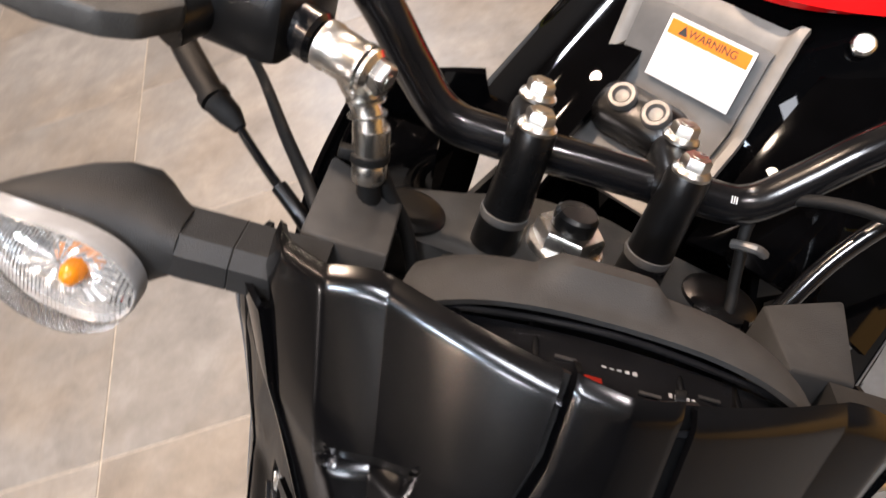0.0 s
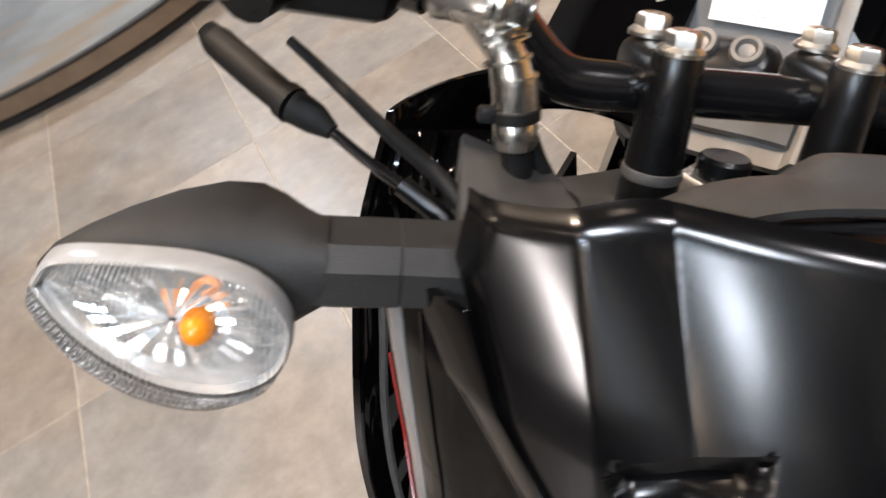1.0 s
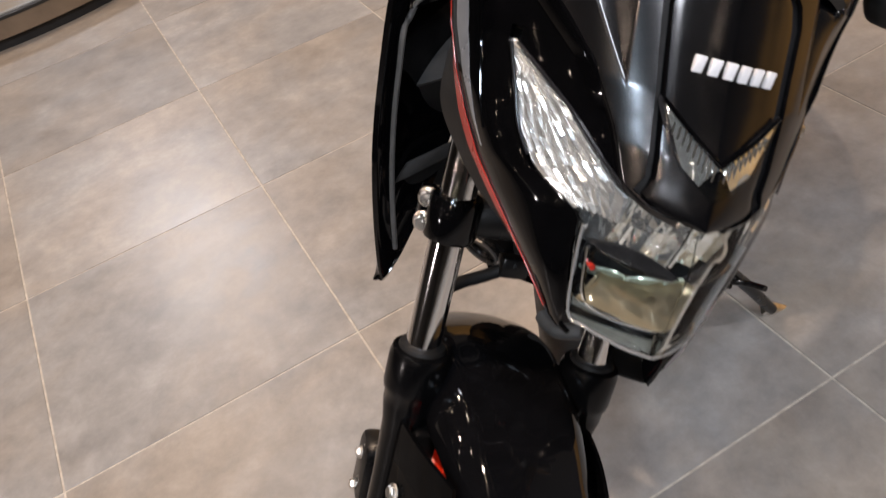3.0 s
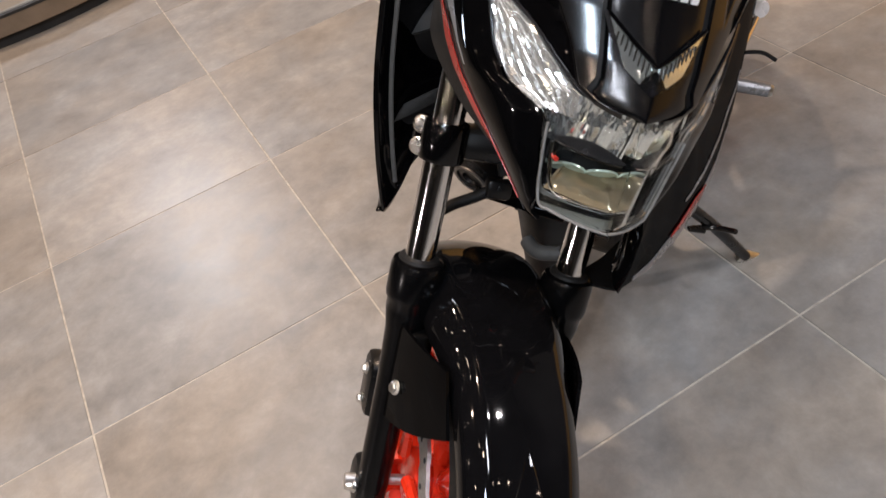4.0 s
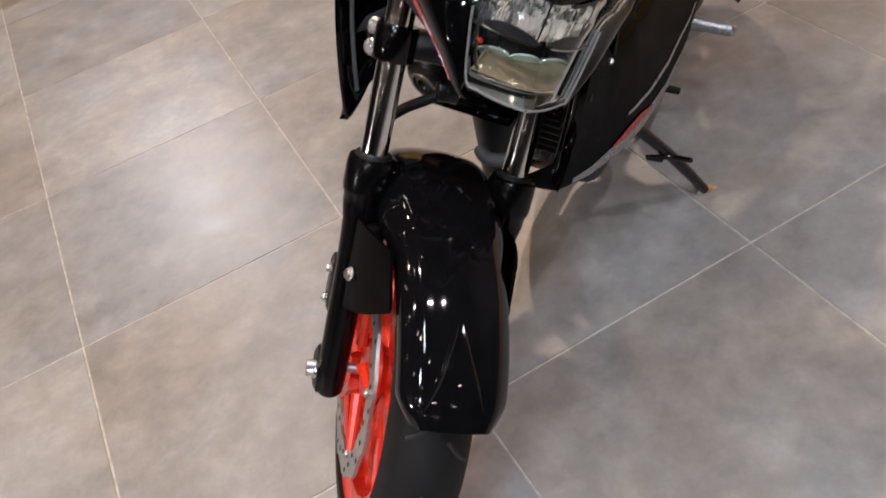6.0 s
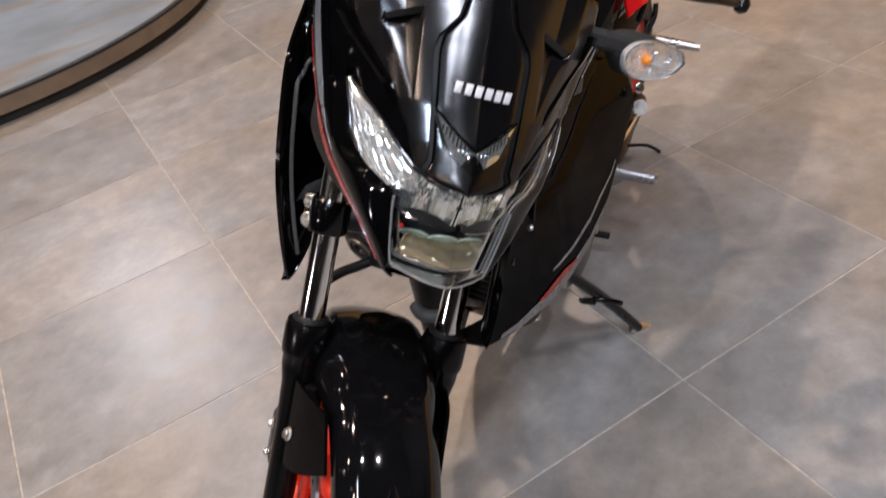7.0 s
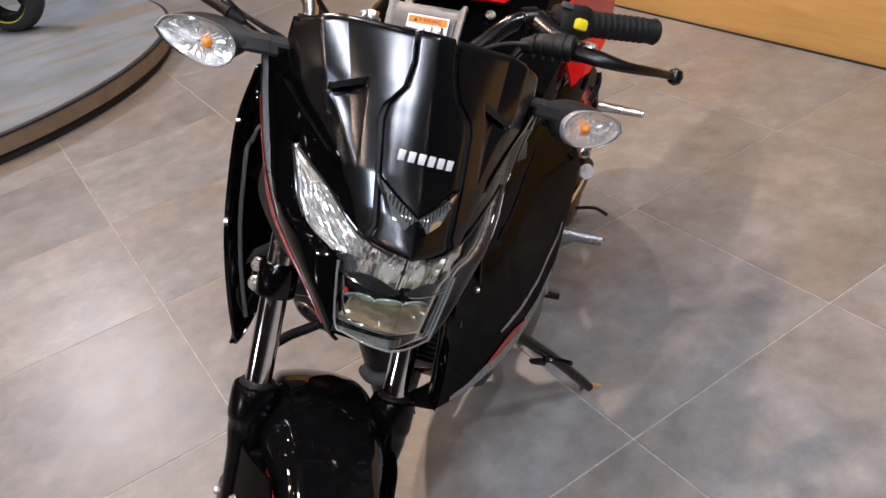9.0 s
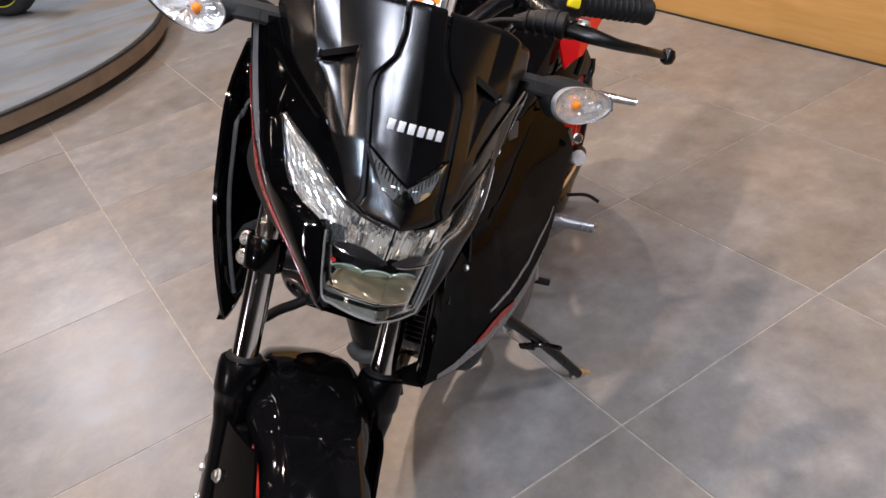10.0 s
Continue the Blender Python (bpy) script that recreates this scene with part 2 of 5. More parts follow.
# tan dirt tracked over the carpet in long streaks
_nt = CARPET.node_tree
_coord, _map, _noise, _ramp, _mix = (_nt.nodes.new(k) for k in ("ShaderNodeTexCoord", "ShaderNodeMapping", "ShaderNodeTexNoise", "ShaderNodeValToRGB", "ShaderNodeMix"))
_map.inputs["Rotation"].default_value, _map.inputs["Scale"].default_value = (0, 0, radians(-20)), (0.9, 4.2, 1)
_noise.inputs["Scale"].default_value, _noise.inputs["Detail"].default_value = 1.5, 7
_ramp.color_ramp.elements[0].position, _ramp.color_ramp.elements[0].color = 0.50, (0, 0, 0, 1)
_ramp.color_ramp.elements[1].position, _ramp.color_ramp.elements[1].color = 0.66, (0.85, 0.85, 0.85, 1)
_mix.data_type = "RGBA"
_mix.inputs[7].default_value = (0.19, 0.155, 0.115, 1)
_base = _nt.nodes["Principled BSDF"].inputs["Base Color"]
_nt.links.new(_coord.outputs["Object"], _map.inputs["Vector"])
_nt.links.new(_map.outputs["Vector"], _noise.inputs["Vector"])
_nt.links.new(_noise.outputs["Fac"], _ramp.inputs["Fac"])
_nt.links.new(_ramp.outputs["Color"], _mix.inputs[0])
_nt.links.new(_base.links[0].from_socket, _mix.inputs[6])
_nt.links.new(_mix.outputs[2], _base)
# far tyre's black rubber, made paler to stand in for glare haze
HAZEDRUBBER = material("glare_paled_rubber", (0.030, 0.032, 0.035), 0.7, 0.0, 0.25, 40, 0.3, 900, spec=0.3)
PODIUMSIDE = material("tan_podium_edge", (0.135, 0.10, 0.07), 0.6, 0.0, 0.15, 12, 0.2, 200)
# black for trim and plinth, and for shade drawn in grooves, holes and slots
SHADOWGAP = material("black_trim_and_recess_shade", (0.012, 0.012, 0.012), 0.7, 0.0, 0.2, 20)
LAMPGLOW = glow_material("lamp_diffuser", (1.0, 0.85, 0.65), 6.0)
DOWNGLOW = glow_material("downlight_lens", (1.0, 0.90, 0.76), 90.0)
PANELGLOW = glow_material("panel_diffuser", (0.88, 0.94, 1.0), 4.0)
SIGREFLECT = material("white_frosted_reflector", (0.86, 0.86, 0.85), 0.12, 0.78, 0.15, 160, 0.2, 240)
LAMPFLOOR = material("tan_tinted_reflector", (0.33, 0.265, 0.175), 0.12, 0.62, 0.12, 60, 0.05, 90)
LENSEDGE = material("moulded_lens_edge", (0.20, 0.20, 0.195), 0.08, 0.3, 0.1, 120, 0.0, 300)
MILKY = material("frosted_clear_plastic", (0.36, 0.36, 0.35), 0.12, 0.0, 0.15, 120, 0.1, 300)
# smooth black with hardly any mirror, so no lit floor shows in it
SIDEBLACK = material("side_black_dim_mirror", (0.004, 0.004, 0.0042), 0.12, 0.0, 0.2, 60, 0.0, 900, rough_var=0.03, spec=0.02)
YOKE = material("dark_cast_yoke", (0.034, 0.033, 0.031), 0.46, 0.0, 0.2, 80, 0.3, 900, spec=0.4)
RIMWHITE = material("frosted_white_plastic", (0.30, 0.30, 0.30), 0.22, 0.0, 0.08, 160, 0.1, 500)
MINT = material("pale_green_reflector", (0.66, 0.80, 0.69), 0.14, 0.5, 0.15, 120, 0.3, 260)
LIMELINE = material("lime_rim_tape", (0.55, 0.62, 0.05), 0.35, 0.0, 0.1, 60)


# ---- mesh tools ----
WORLD = {}


def part(name, bm, mat, parent=None, label="", m=None, sharp=40):
    """One bmesh as one mesh object, under a thing or a part."""
    bmesh.ops.recalc_face_normals(bm, faces=bm.faces)
    me = bpy.data.meshes.new(name)
    bm.to_mesh(me)
    bm.free()
    for p in me.polygons:
        p.use_smooth = True
    me.set_sharp_from_angle(angle=radians(sharp))
    me.materials.append(mat)
    ob = new(name, me)
    m = m if m is not None else (WORLD[parent.name] if parent else Matrix.Identity(4))
    if parent:
        ob.parent = parent
        ob.matrix_basis = WORLD[parent.name].inverted() @ m
    else:
        ob.matrix_basis = m
    WORLD[ob.name] = m
    if label:
        tagged(ob, label)
    return ob


def thing(name, at, label, category, group=""):
    ob = new(name)
    ob.empty_display_size = 0.1
    ob.matrix_basis = at
    WORLD[ob.name] = at.copy()
    return tagged(ob, label, category, group)


def lerp_table(x, table):
    xs, ys = zip(*sorted(table))
    return float(np.interp(x, xs, ys))


def smooth_path(pts, steps=6):
    pts = [Vector(p) for p in pts]
    if len(pts) < 3:
        return pts
    ext = [2 * pts[0] - pts[1], *pts, 2 * pts[-1] - pts[-2]]
    out = []
    for i in range(1, len(ext) - 2):
        p0, p1, p2, p3 = ext[i - 1:i + 3]
        for k in range(steps):
            t = k / steps
            out.append(0.5 * (2 * p1 + (p2 - p0) * t + (2 * p0 - 5 * p1 + 4 * p2 - p3) * t * t + (3 * p1 - p0 - 3 * p2 + p3) * t ** 3))
    return out + [pts[-1]]


def add_rings(bm, rings, caps=True, closed=False):
    rows = [[bm.verts.new(p) for p in ring] for ring in (rings[:-1] if closed else rings)]
    rows += [rows[0]] if closed else []
    n = len(rows[0])
    for a, b in zip(rows, rows[1:]):
        for i in range(n):
            bm.faces.new((a[i], a[(i + 1) % n], b[(i + 1) % n], b[i]))
    if caps:
        bm.faces.new(rows[0])
        bm.faces.new(rows[-1])
    return bm


def add_tube(bm, pts, radius, n=12, steps=6, flat=1.0):
    """A round bar along a smooth path; radius is one number or one for each given point."""
    radii = radius if isinstance(radius, (list, tuple)) else [radius] * len(pts)
    path = smooth_path(pts, steps)
    rr = np.interp(np.linspace(0, len(pts) - 1, len(path)), range(len(pts)), radii)
    rings, side = [], None
    for i, p in enumerate(path):
        d = (path[min(i + 1, len(path) - 1)] - path[max(i - 1, 0)]).normalized()
        if side is None:
            side = d.orthogonal().normalized()
        side = (side - d * side.dot(d)).normalized()
        up = d.cross(side)
        rings.append([p + (side * math.cos(2 * math.pi * k / n) + up * math.sin(2 * math.pi * k / n) * flat) * rr[i] for k in range(n)])
    return add_rings(bm, rings)


def tube(pts, radius, n=12, steps=6, flat=1.0):
    return add_tube(bmesh.new(), pts, radius, n, steps, flat)


def add_lathe(bm, profile, base, axis, n=24, hollow=False):
    """Turned on a lathe: profile of (radius, height) along axis from base."""
    a = Vector(axis).normalized()
    s = a.orthogonal().normalized()
    t = a.cross(s)
    base = Vector(base)
    rings = [[base + a * h + (s * math.cos(2 * math.pi * k / n) + t * math.sin(2 * math.pi * k / n)) * max(r, 1e-4) for k in range(n)] for r, h in profile]
    return add_rings(bm, rings + [rings[0]] if hollow else rings, not hollow, hollow)


def lathe(profile, base, axis, n=24, hollow=False):
    return add_lathe(bmesh.new(), profile, base, axis, n, hollow)


def add_box(bm, centre, size, bevel=0.003, rot=None, taper=1.0, seg=2):
    made = bmesh.ops.create_cube(bm, size=1.0)["verts"]
    for p in made:
        f = taper if p.co.z > 0 else 1.0
        p.co = Vector((p.co.x * size[0] * f, p.co.y * size[1] * f, p.co.z * size[2]))
    if bevel:
        edges = list({e for p in made for e in p.link_edges})
        res = bmesh.ops.bevel(bm, geom=edges, offset=bevel, segments=seg, affect="EDGES", profile=0.5)
        made = list({p for f in res["faces"] for p in f.verts} | {p for p in made if p.is_valid})
    m = Matrix.Translation(centre) @ (rot.to_matrix().to_4x4() if rot else Matrix.Identity(4))
    bmesh.ops.transform(bm, matrix=m, verts=made)
    return bm


def box(centre, size, bevel=0.003, rot=None, taper=1.0, seg=2):
    return add_box(bmesh.new(), centre, size, bevel, rot, taper, seg)


def add_sheet(bm, fn, nu, nv, thick):
    """A curved panel of the given thickness over fn(s, t), s and t from 0 to 1."""
    top = [[Vector(fn(i / nu, j / nv)) for i in range(nu + 1)] for j in range(nv + 1)]
    back = []
    for j in range(nv + 1):
        row = []
        for i in range(nu + 1):
            du = top[j][min(i + 1, nu)] - top[j][max(i - 1, 0)]
            dv = top[min(j + 1, nv)][i] - top[max(j - 1, 0)][i]
            nn = du.cross(dv)
            nn = nn.normalized() if nn.length > 1e-12 else Vector((0, 1, 0))
            row.append(top[j][i] + nn * thick)
        back.append(row)
    a = [[bm.verts.new(p) for p in row] for row in top]
    b = [[bm.verts.new(p) for p in row] for row in back]
    for j in range(nv):
        for i in range(nu):
            bm.faces.new((a[j][i], a[j][i + 1], a[j + 1][i + 1], a[j + 1][i]))
            bm.faces.new((b[j][i], b[j + 1][i], b[j + 1][i + 1], b[j][i + 1]))
    for i in range(nu):
        bm.faces.new((a[0][i], b[0][i], b[0][i + 1], a[0][i + 1]))
        bm.faces.new((a[nv][i], a[nv][i + 1], b[nv][i + 1], b[nv][i]))
    for j in range(nv):
        bm.faces.new((a[j][0], a[j + 1][0], b[j + 1][0], b[j][0]))
        bm.faces.new((a[j][nu], b[j][nu], b[j + 1][nu], a[j + 1][nu]))
    return bm


def sheet(fn, nu, nv, thick):
    return add_sheet(bmesh.new(), fn, nu, nv, thick)


def add_plate(bm, outline, offset, axis=(0, 0, 1), bevel=0.0):
    """A flat plate: an outline of points, given depth along axis."""
    a = Vector(axis)
    low = [bm.verts.new(Vector(p)) for p in outline]
    high = [bm.verts.new(Vector(p) + a * offset) for p in outline]
    n = len(low)
    faces = [bm.faces.new(low), bm.faces.new(high[::-1])]
    for i in range(n):
        faces.append(bm.faces.new((low[i], low[(i + 1) % n], high[(i + 1) % n], high[i])))
    if bevel:
        edges = list({e for f in faces for e in f.edges})
        bmesh.ops.bevel(bm, geom=edges, offset=bevel, segments=2, affect="EDGES", profile=0.5)
    return bm


def plate(outline, offset, axis=(0, 0, 1), bevel=0.0):
    return add_plate(bmesh.new(), outline, offset, axis, bevel)


def hex_bolt(base, axis, r=0.007, h=0.007, flange=True):
    bm = bmesh.new()
    if flange:
        add_lathe(bm, [(r * 1.35, 0), (r * 1.35, h * 0.18), (r * 1.1, h * 0.38)], base, axis, 20)
    add_lathe(bm, [(r * 1.02, h * 0.2), (r * 1.02, h * 0.85), (r * 0.86, h)], base, axis, 6)
    add_lathe(bm, [(r * 0.45, h * 0.9), (r * 0.45, h * 1.06), (r * 0.2, h * 1.08)], base, axis, 12)
    return bm


def lettering(text, size, m, mat, parent, name, depth=0.0002):
    cu = bpy.data.curves.new(name, "FONT")
    cu.body, cu.size, cu.extrude, cu.align_x, cu.align_y = text, size, depth, "CENTER", "CENTER"
    tmp = new("text_source", cu)
    me = bpy.data.meshes.new_from_object(tmp)
    bpy.data.objects.remove(tmp)
    bpy.data.curves.remove(cu)
    me.materials.clear()
    me.materials.append(mat)
    ob = new(name, me)
    ob.parent = parent
    ob.matrix_basis = WORLD[parent.name].inverted() @ m
    WORLD[ob.name] = m
    return ob


# ---- the room ----
X0, X1, Y0, Y1 = -7.8, 2.96, -9.0, 6.0
T = 0.6

wall_specs = [("wall_north", ((X0 + X1) / 2, Y1 + 0.06, CEIL / 2), (X1 - X0 + 0.24, 0.12, CEIL), WALLPAINT, "warm grey painted showroom wall"),
              ("wall_south", ((X0 + X1) / 2, Y0 - 0.06, CEIL / 2), (X1 - X0 + 0.24, 0.12, CEIL), WALLPAINT, "warm grey painted showroom wall"),
              ("wall_east", (X1 + 0.09, (Y0 + Y1) / 2, CEIL / 2), (0.12, Y1 - Y0, CEIL), WALLPAINT, "warm grey painted showroom wall above a wood front")]
for name, centre, size, mat, label in wall_specs:
    tagged(part(name, box(centre, size, 0), mat), label, "wall", kind="structure")
tagged(part("ceiling", box(((X0 + X1) / 2, (Y0 + Y1) / 2, CEIL + 0.06), (X1 - X0 + 0.24, Y1 - Y0 + 0.24, 0.12), 0), CEILPAINT),
       "dark painted flat ceiling with recessed lamps", "ceiling", kind="structure")
tagged(part("wall_west", box((X0 - 0.06, (Y0 + Y1) / 2, CEIL / 2), (0.12, Y1 - Y0, CEIL), 0), WALLPAINT), "warm grey painted showroom wall", "wall", kind="structure")
front_panel = tagged(part("wall_wood_front", box((X1 + 0.015, (Y0 + Y1) / 2, 0.5), (0.03, Y1 - Y0, 1.0), 0.002), WOOD), "honey-coloured wood veneer front standing on the tiles", "wall", kind="structure")
# thin dark strip drawn along the foot of the wood front
tagged(part("baseboard", box((X1 - 0.004, (Y0 + Y1) / 2, 0.003), (0.008, Y1 - Y0, 0.006), 0.001), SHADOWGAP),
       "thin dark line along the foot of the wood front", "baseboard", kind="structure")

for x, y, watts in SPOTS:
    lamp = thing("ceiling_spot", pose(x, y, CEIL), "small round recessed ceiling spot lamp, switched on", "lamp", "ceiling spots")
    part("trim_ring", lathe([(0.058, -0.012), (0.085, -0.012), (0.088, -0.004), (0.088, 0.0), (0.058, 0.0)], (0, 0, 0), (0, 0, 1), 28, True), WALLPAINT, lamp)
    part("diffuser", lathe([(0.056, -0.006), (0.056, -0.001)], (0, 0, 0), (0, 0, 1), 24), LAMPGLOW, lamp)
# rows of small downlights further off, each only a bright lens
for i in range(6):
    for j in range(8):
        x, y = -5.6 + 1.45 * i + 0.35 * (j % 2), -6.6 + 1.55 * j
        if min(math.hypot(x - a, y - b) for a, b, _ in SPOTS) < 0.5 or min(math.hypot(x - p[0], y - p[1]) for p in PANELS) < 0.6:
            continue
        lamp = thing("downlight", pose(x, y, CEIL), "small round ceiling downlight, switched on", "lamp", "ceiling downlights")
        part("trim_ring", lathe([(0.038, -0.008), (0.055, -0.008), (0.057, -0.003), (0.057, 0.0), (0.038, 0.0)], (0, 0, 0), (0, 0, 1), 24, True), WALLPAINT, lamp)
        part("diffuser", lathe([(0.036, -0.005), (0.036, -0.001)], (0, 0, 0), (0, 0, 1), 20), DOWNGLOW, lamp)
for x, y, z in TRACK:
    lamp = thing("track_spot", look((x, y, z), (0.8, -0.6, 0.8)), "black track spot lamp aimed at the motorcycle, switched on", "lamp", "track spots")
    part("lamp_can", lathe([(0.085, 0.004), (0.095, 0.0), (0.095, 0.16), (0.06, 0.20), (0.02, 0.21)], (0, 0, 0.012), (0, 0, 1), 28), DARKMETAL, lamp)
    part("stem", tube([(x, y, z + 0.05), (x, y, CEIL)], 0.012, 10, 1), DARKMETAL, lamp, "", Matrix.Identity(4))
for x, y, sx, sy in PANELS:
    lamp = thing("panel_light", pose(x, y, CEIL), "flat cool white ceiling panel light, switched on", "lamp", "ceiling panels")
    bm = bmesh.new()
    for dx, dy, wx, wy in ((sx / 2 + 0.02, 0, 0.04, sy + 0.08), (-sx / 2 - 0.02, 0, 0.04, sy + 0.08), (0, sy / 2 + 0.02, sx, 0.04), (0, -sy / 2 - 0.02, sx, 0.04)):
        add_box(bm, (dx, dy, -0.012), (wx, wy, 0.024), 0.002)
    part("frame", bm, WALLPAINT, lamp)
    part("diffuser", box((0, 0, -0.006), (sx, sy, 0.008), 0), PANELGLOW, lamp)

# round display podium with another machine's wheel on it
POD, RP, HP = Vector((0.15, 3.36, 0)), 1.30, 0.125
podium = thing("display_podium", Matrix.Translation(POD), "low round display podium with pale carpet top and tan edge", "podium")
# set-back plinth; its black stands in for the shade under the edge band
part("plinth", lathe([(RP - 0.035, 0.0), (RP - 0.035, 0.048)], (0, 0, 0), (0, 0, 1), 128), SHADOWGAP, podium, "set-back plinth coloured black as a shadow gap")
part("edge_band", lathe([(RP - 0.05, 0.046), (RP - 0.004, 0.046), (RP, 0.049), (RP, HP - 0.012), (RP - 0.004, HP - 0.010)], (0, 0, 0), (0, 0, 1), 128), PODIUMSIDE, podium, "tan edge band")
part("edge_trim", lathe([(RP - 0.02, HP - 0.012), (RP + 0.003, HP - 0.012), (RP + 0.004, HP - 0.002), (RP - 0.02, HP + 0.001)], (0, 0, 0), (0, 0, 1), 128), SHADOWGAP, podium, "frayed black edge trim")
part("carpet", lathe([(RP - 0.012, HP - 0.004), (RP - 0.014, HP + 0.004), (0.2, HP + 0.005)], (0, 0, 0), (0, 0, 1), 128), CARPET, podium, "worn pale grey carpet")

WB = pose(0.745, 3.72, HP + 0.3, 0, 0, 35)
other = thing("show_motorcycle", WB, "second machine's black wheel with lime rim tape on the podium", "motorcycle")


def tyre_mesh(rr, half, rim):
    prof = []
    for k in range(13):
        a = math.pi * (k / 12)
        prof.append((rim + (rr - rim) * math.sin(a) ** 0.75 if 0 < k < 12 else rim, -half * math.cos(a)))
    return lathe(prof, (0, 0, 0), (1, 0, 0), 72, True)


part("tyre", tyre_mesh(0.297, 0.055, 0.238), HAZEDRUBBER, other)
part("rim", lathe([(0.20, -0.04), (0.236, -0.045), (0.241, -0.04), (0.222, 0), (0.241, 0.04), (0.236, 0.045), (0.20, 0.04)], (0, 0, 0), (1, 0, 0), 64, True), DARKMETAL, other)
part("rim_tape", lathe([(0.232, -0.0475), (0.241, -0.0495), (0.2415, -0.0465), (0.232, -0.046)], (0, 0, 0), (1, 0, 0), 64, True), LIMELINE, other, "thin lime rim tape")
part("hub", lathe([(0.05, -0.05), (0.06, -0.03), (0.06, 0.03), (0.05, 0.05)], (0, 0, 0), (1, 0, 0), 24), CASTGREY, other)
for k in range(5):
    a = 2 * math.pi * k / 5 + 0.3
    part("spoke", tube([(0, 0.05 * math.cos(a), 0.05 * math.sin(a)), (0.01, 0.12 * math.cos(a), 0.12 * math.sin(a)), (0, 0.215 * math.cos(a), 0.215 * math.sin(a))], [0.018, 0.013, 0.016], 8, 3), DARKMETAL, other)


# ---- the motorcycle ----
# front frame: x to the machine's left, y rearward, z up along the fork, from the wheel axle
MF = Matrix(((0.8282, 0.2262, 0.5128, 0.4908), (-0.3332, 0.9344, 0.1260, -0.6540), (-0.4506, -0.2752, 0.8492, 0.2465), (0, 0, 0, 1)))
# body frame: x to the machine's left, y rearward, z up out of the leaning machine
MB = Matrix(((0.5389, 0.8366, 0.0981, 0.4552), (-0.8231, 0.5478, -0.1499, -0.6275), (-0.1792, 0.0, 0.9838, 0.0036), (0, 0, 0, 1)))
bike = thing("motorcycle", Matrix.Translation((0.9, -0.4, 0)),
             "black street motorcycle with red wheels leaning on its side stand", "motorcycle")


def front(name, bm, mat, label="", parent=None, sharp=40):
    return part(name, bm, mat, parent or bike, label, MF, sharp)


def body(name, bm, mat, label="", parent=None, sharp=40):
    return part(name, bm, mat, parent or bike, label, MB, sharp)


def S(x, z):
    """The nose's front: how far back it lies at x and z."""
    zs = [.40, .463, .52, .555, .594, .65, .69, .72, .775, .85]
    yc = float(np.interp(z, zs, [-.232, -.239, -.244, -.244, -.236, -.2165, -.203, -.1935, -.175, -.155]))
    zs = [.40, .46, .52, .57, .63, .70, .77, .85]
    drop = float(np.interp(z, zs, [.150, .137, .122, .105, .088, .060, .046, .036]))
    power = float(np.interp(z, zs, [1.6, 1.6, 1.8, 2.1, 2.5, 2.0, 1.5, 1.4]))
    x = abs(x)
    yc -= .0012 * math.sin(math.pi * min(1, max(0, (z - .61) / .165)))
    return yc + drop * (x / .12) ** power + .08 * (min(x, .025) - .018)


COWL_EDGE = [(.553, .004), (.556, .020), (.561, .036), (.570, .050), (.58, .054), (.605, .063), (.639, .080), (.672, .105), (.699, .124), (.741, .140), (.764, .138), (.80, .138)]
GROOVE = [(.555, .05), (.579, .040), (.627, .044), (.681, .048), (.695, .045), (.716, .029), (.742, .023), (.80, .023)]
LAMP_OUT = [(.4595, .016), (.461, .034), (.465, .052), (.510, .061), (.536, .064), (.544, .071), (.558, .095), (.583, .107), (.634, .119)]
LAMP_IN = [(.555, .0), (.561, .037), (.568, .054), (.604, .085), (.634, .1165)]
FAIR_OUT = [(.446, .050), (.450, .056), (.480, .0755), (.509, .0945), (.530, .1085), (.548, .1195), (.572, .1300), (.599, .1395), (.630, .1468), (.66, .1535), (.69, .1595), (.713, .1635), (.725, .1645)]


def sstep(a, b, x):
    t = min(1, max(0, (x - a) / (b - a)))
    return t * t * (3 - 2 * t)


# front wheel
RT = 0.265
wheel_tyre = front("front_tyre", tyre_mesh(RT, 0.050, 0.203), RUBBER, "black front tyre with fine tread grooves")
# black bars along the tread stand in for the shade in its grooves
for k in range(36):
    for sx in (-1, 1):
        a = 2 * math.pi * (k + 0.25 * sx) / 36
        pts = []
        for q, da in ((0.10, 0.0), (0.30, 0.06), (0.52, 0.10)):
            ang = math.pi / 2 * (1 - q)
            rr = 0.203 + (RT - 0.203) * math.sin(ang) ** 0.75 + 0.0006
            pts.append((sx * 0.050 * math.cos(ang), rr * math.cos(a + da), rr * math.sin(a + da)))
        if k % 2 == 0:
            front("tread_groove_shade", tube(pts, 0.0026, 5, 3), SHADOWGAP, "", wheel_tyre)
front("front_rim", lathe([(.172, -.038), (.196, -.044), (.208, -.044), (.204, -.039), (.186, -.012), (.180, 0), (.186, .012), (.204, .039), (.208, .044), (.196, .044), (.172, .038), (.174, 0)],
                         (0, 0, 0), (1, 0, 0), 72, True), REDRIM, "orange-red cast wheel rim")
front("front_hub", lathe([(.020, -.050), (.042, -.046), (.044, -.030), (.034, -.02), (.034, .02), (.042, .032), (.040, .046), (.020, .050)], (0, 0, 0), (1, 0, 0), 32), REDRIM)
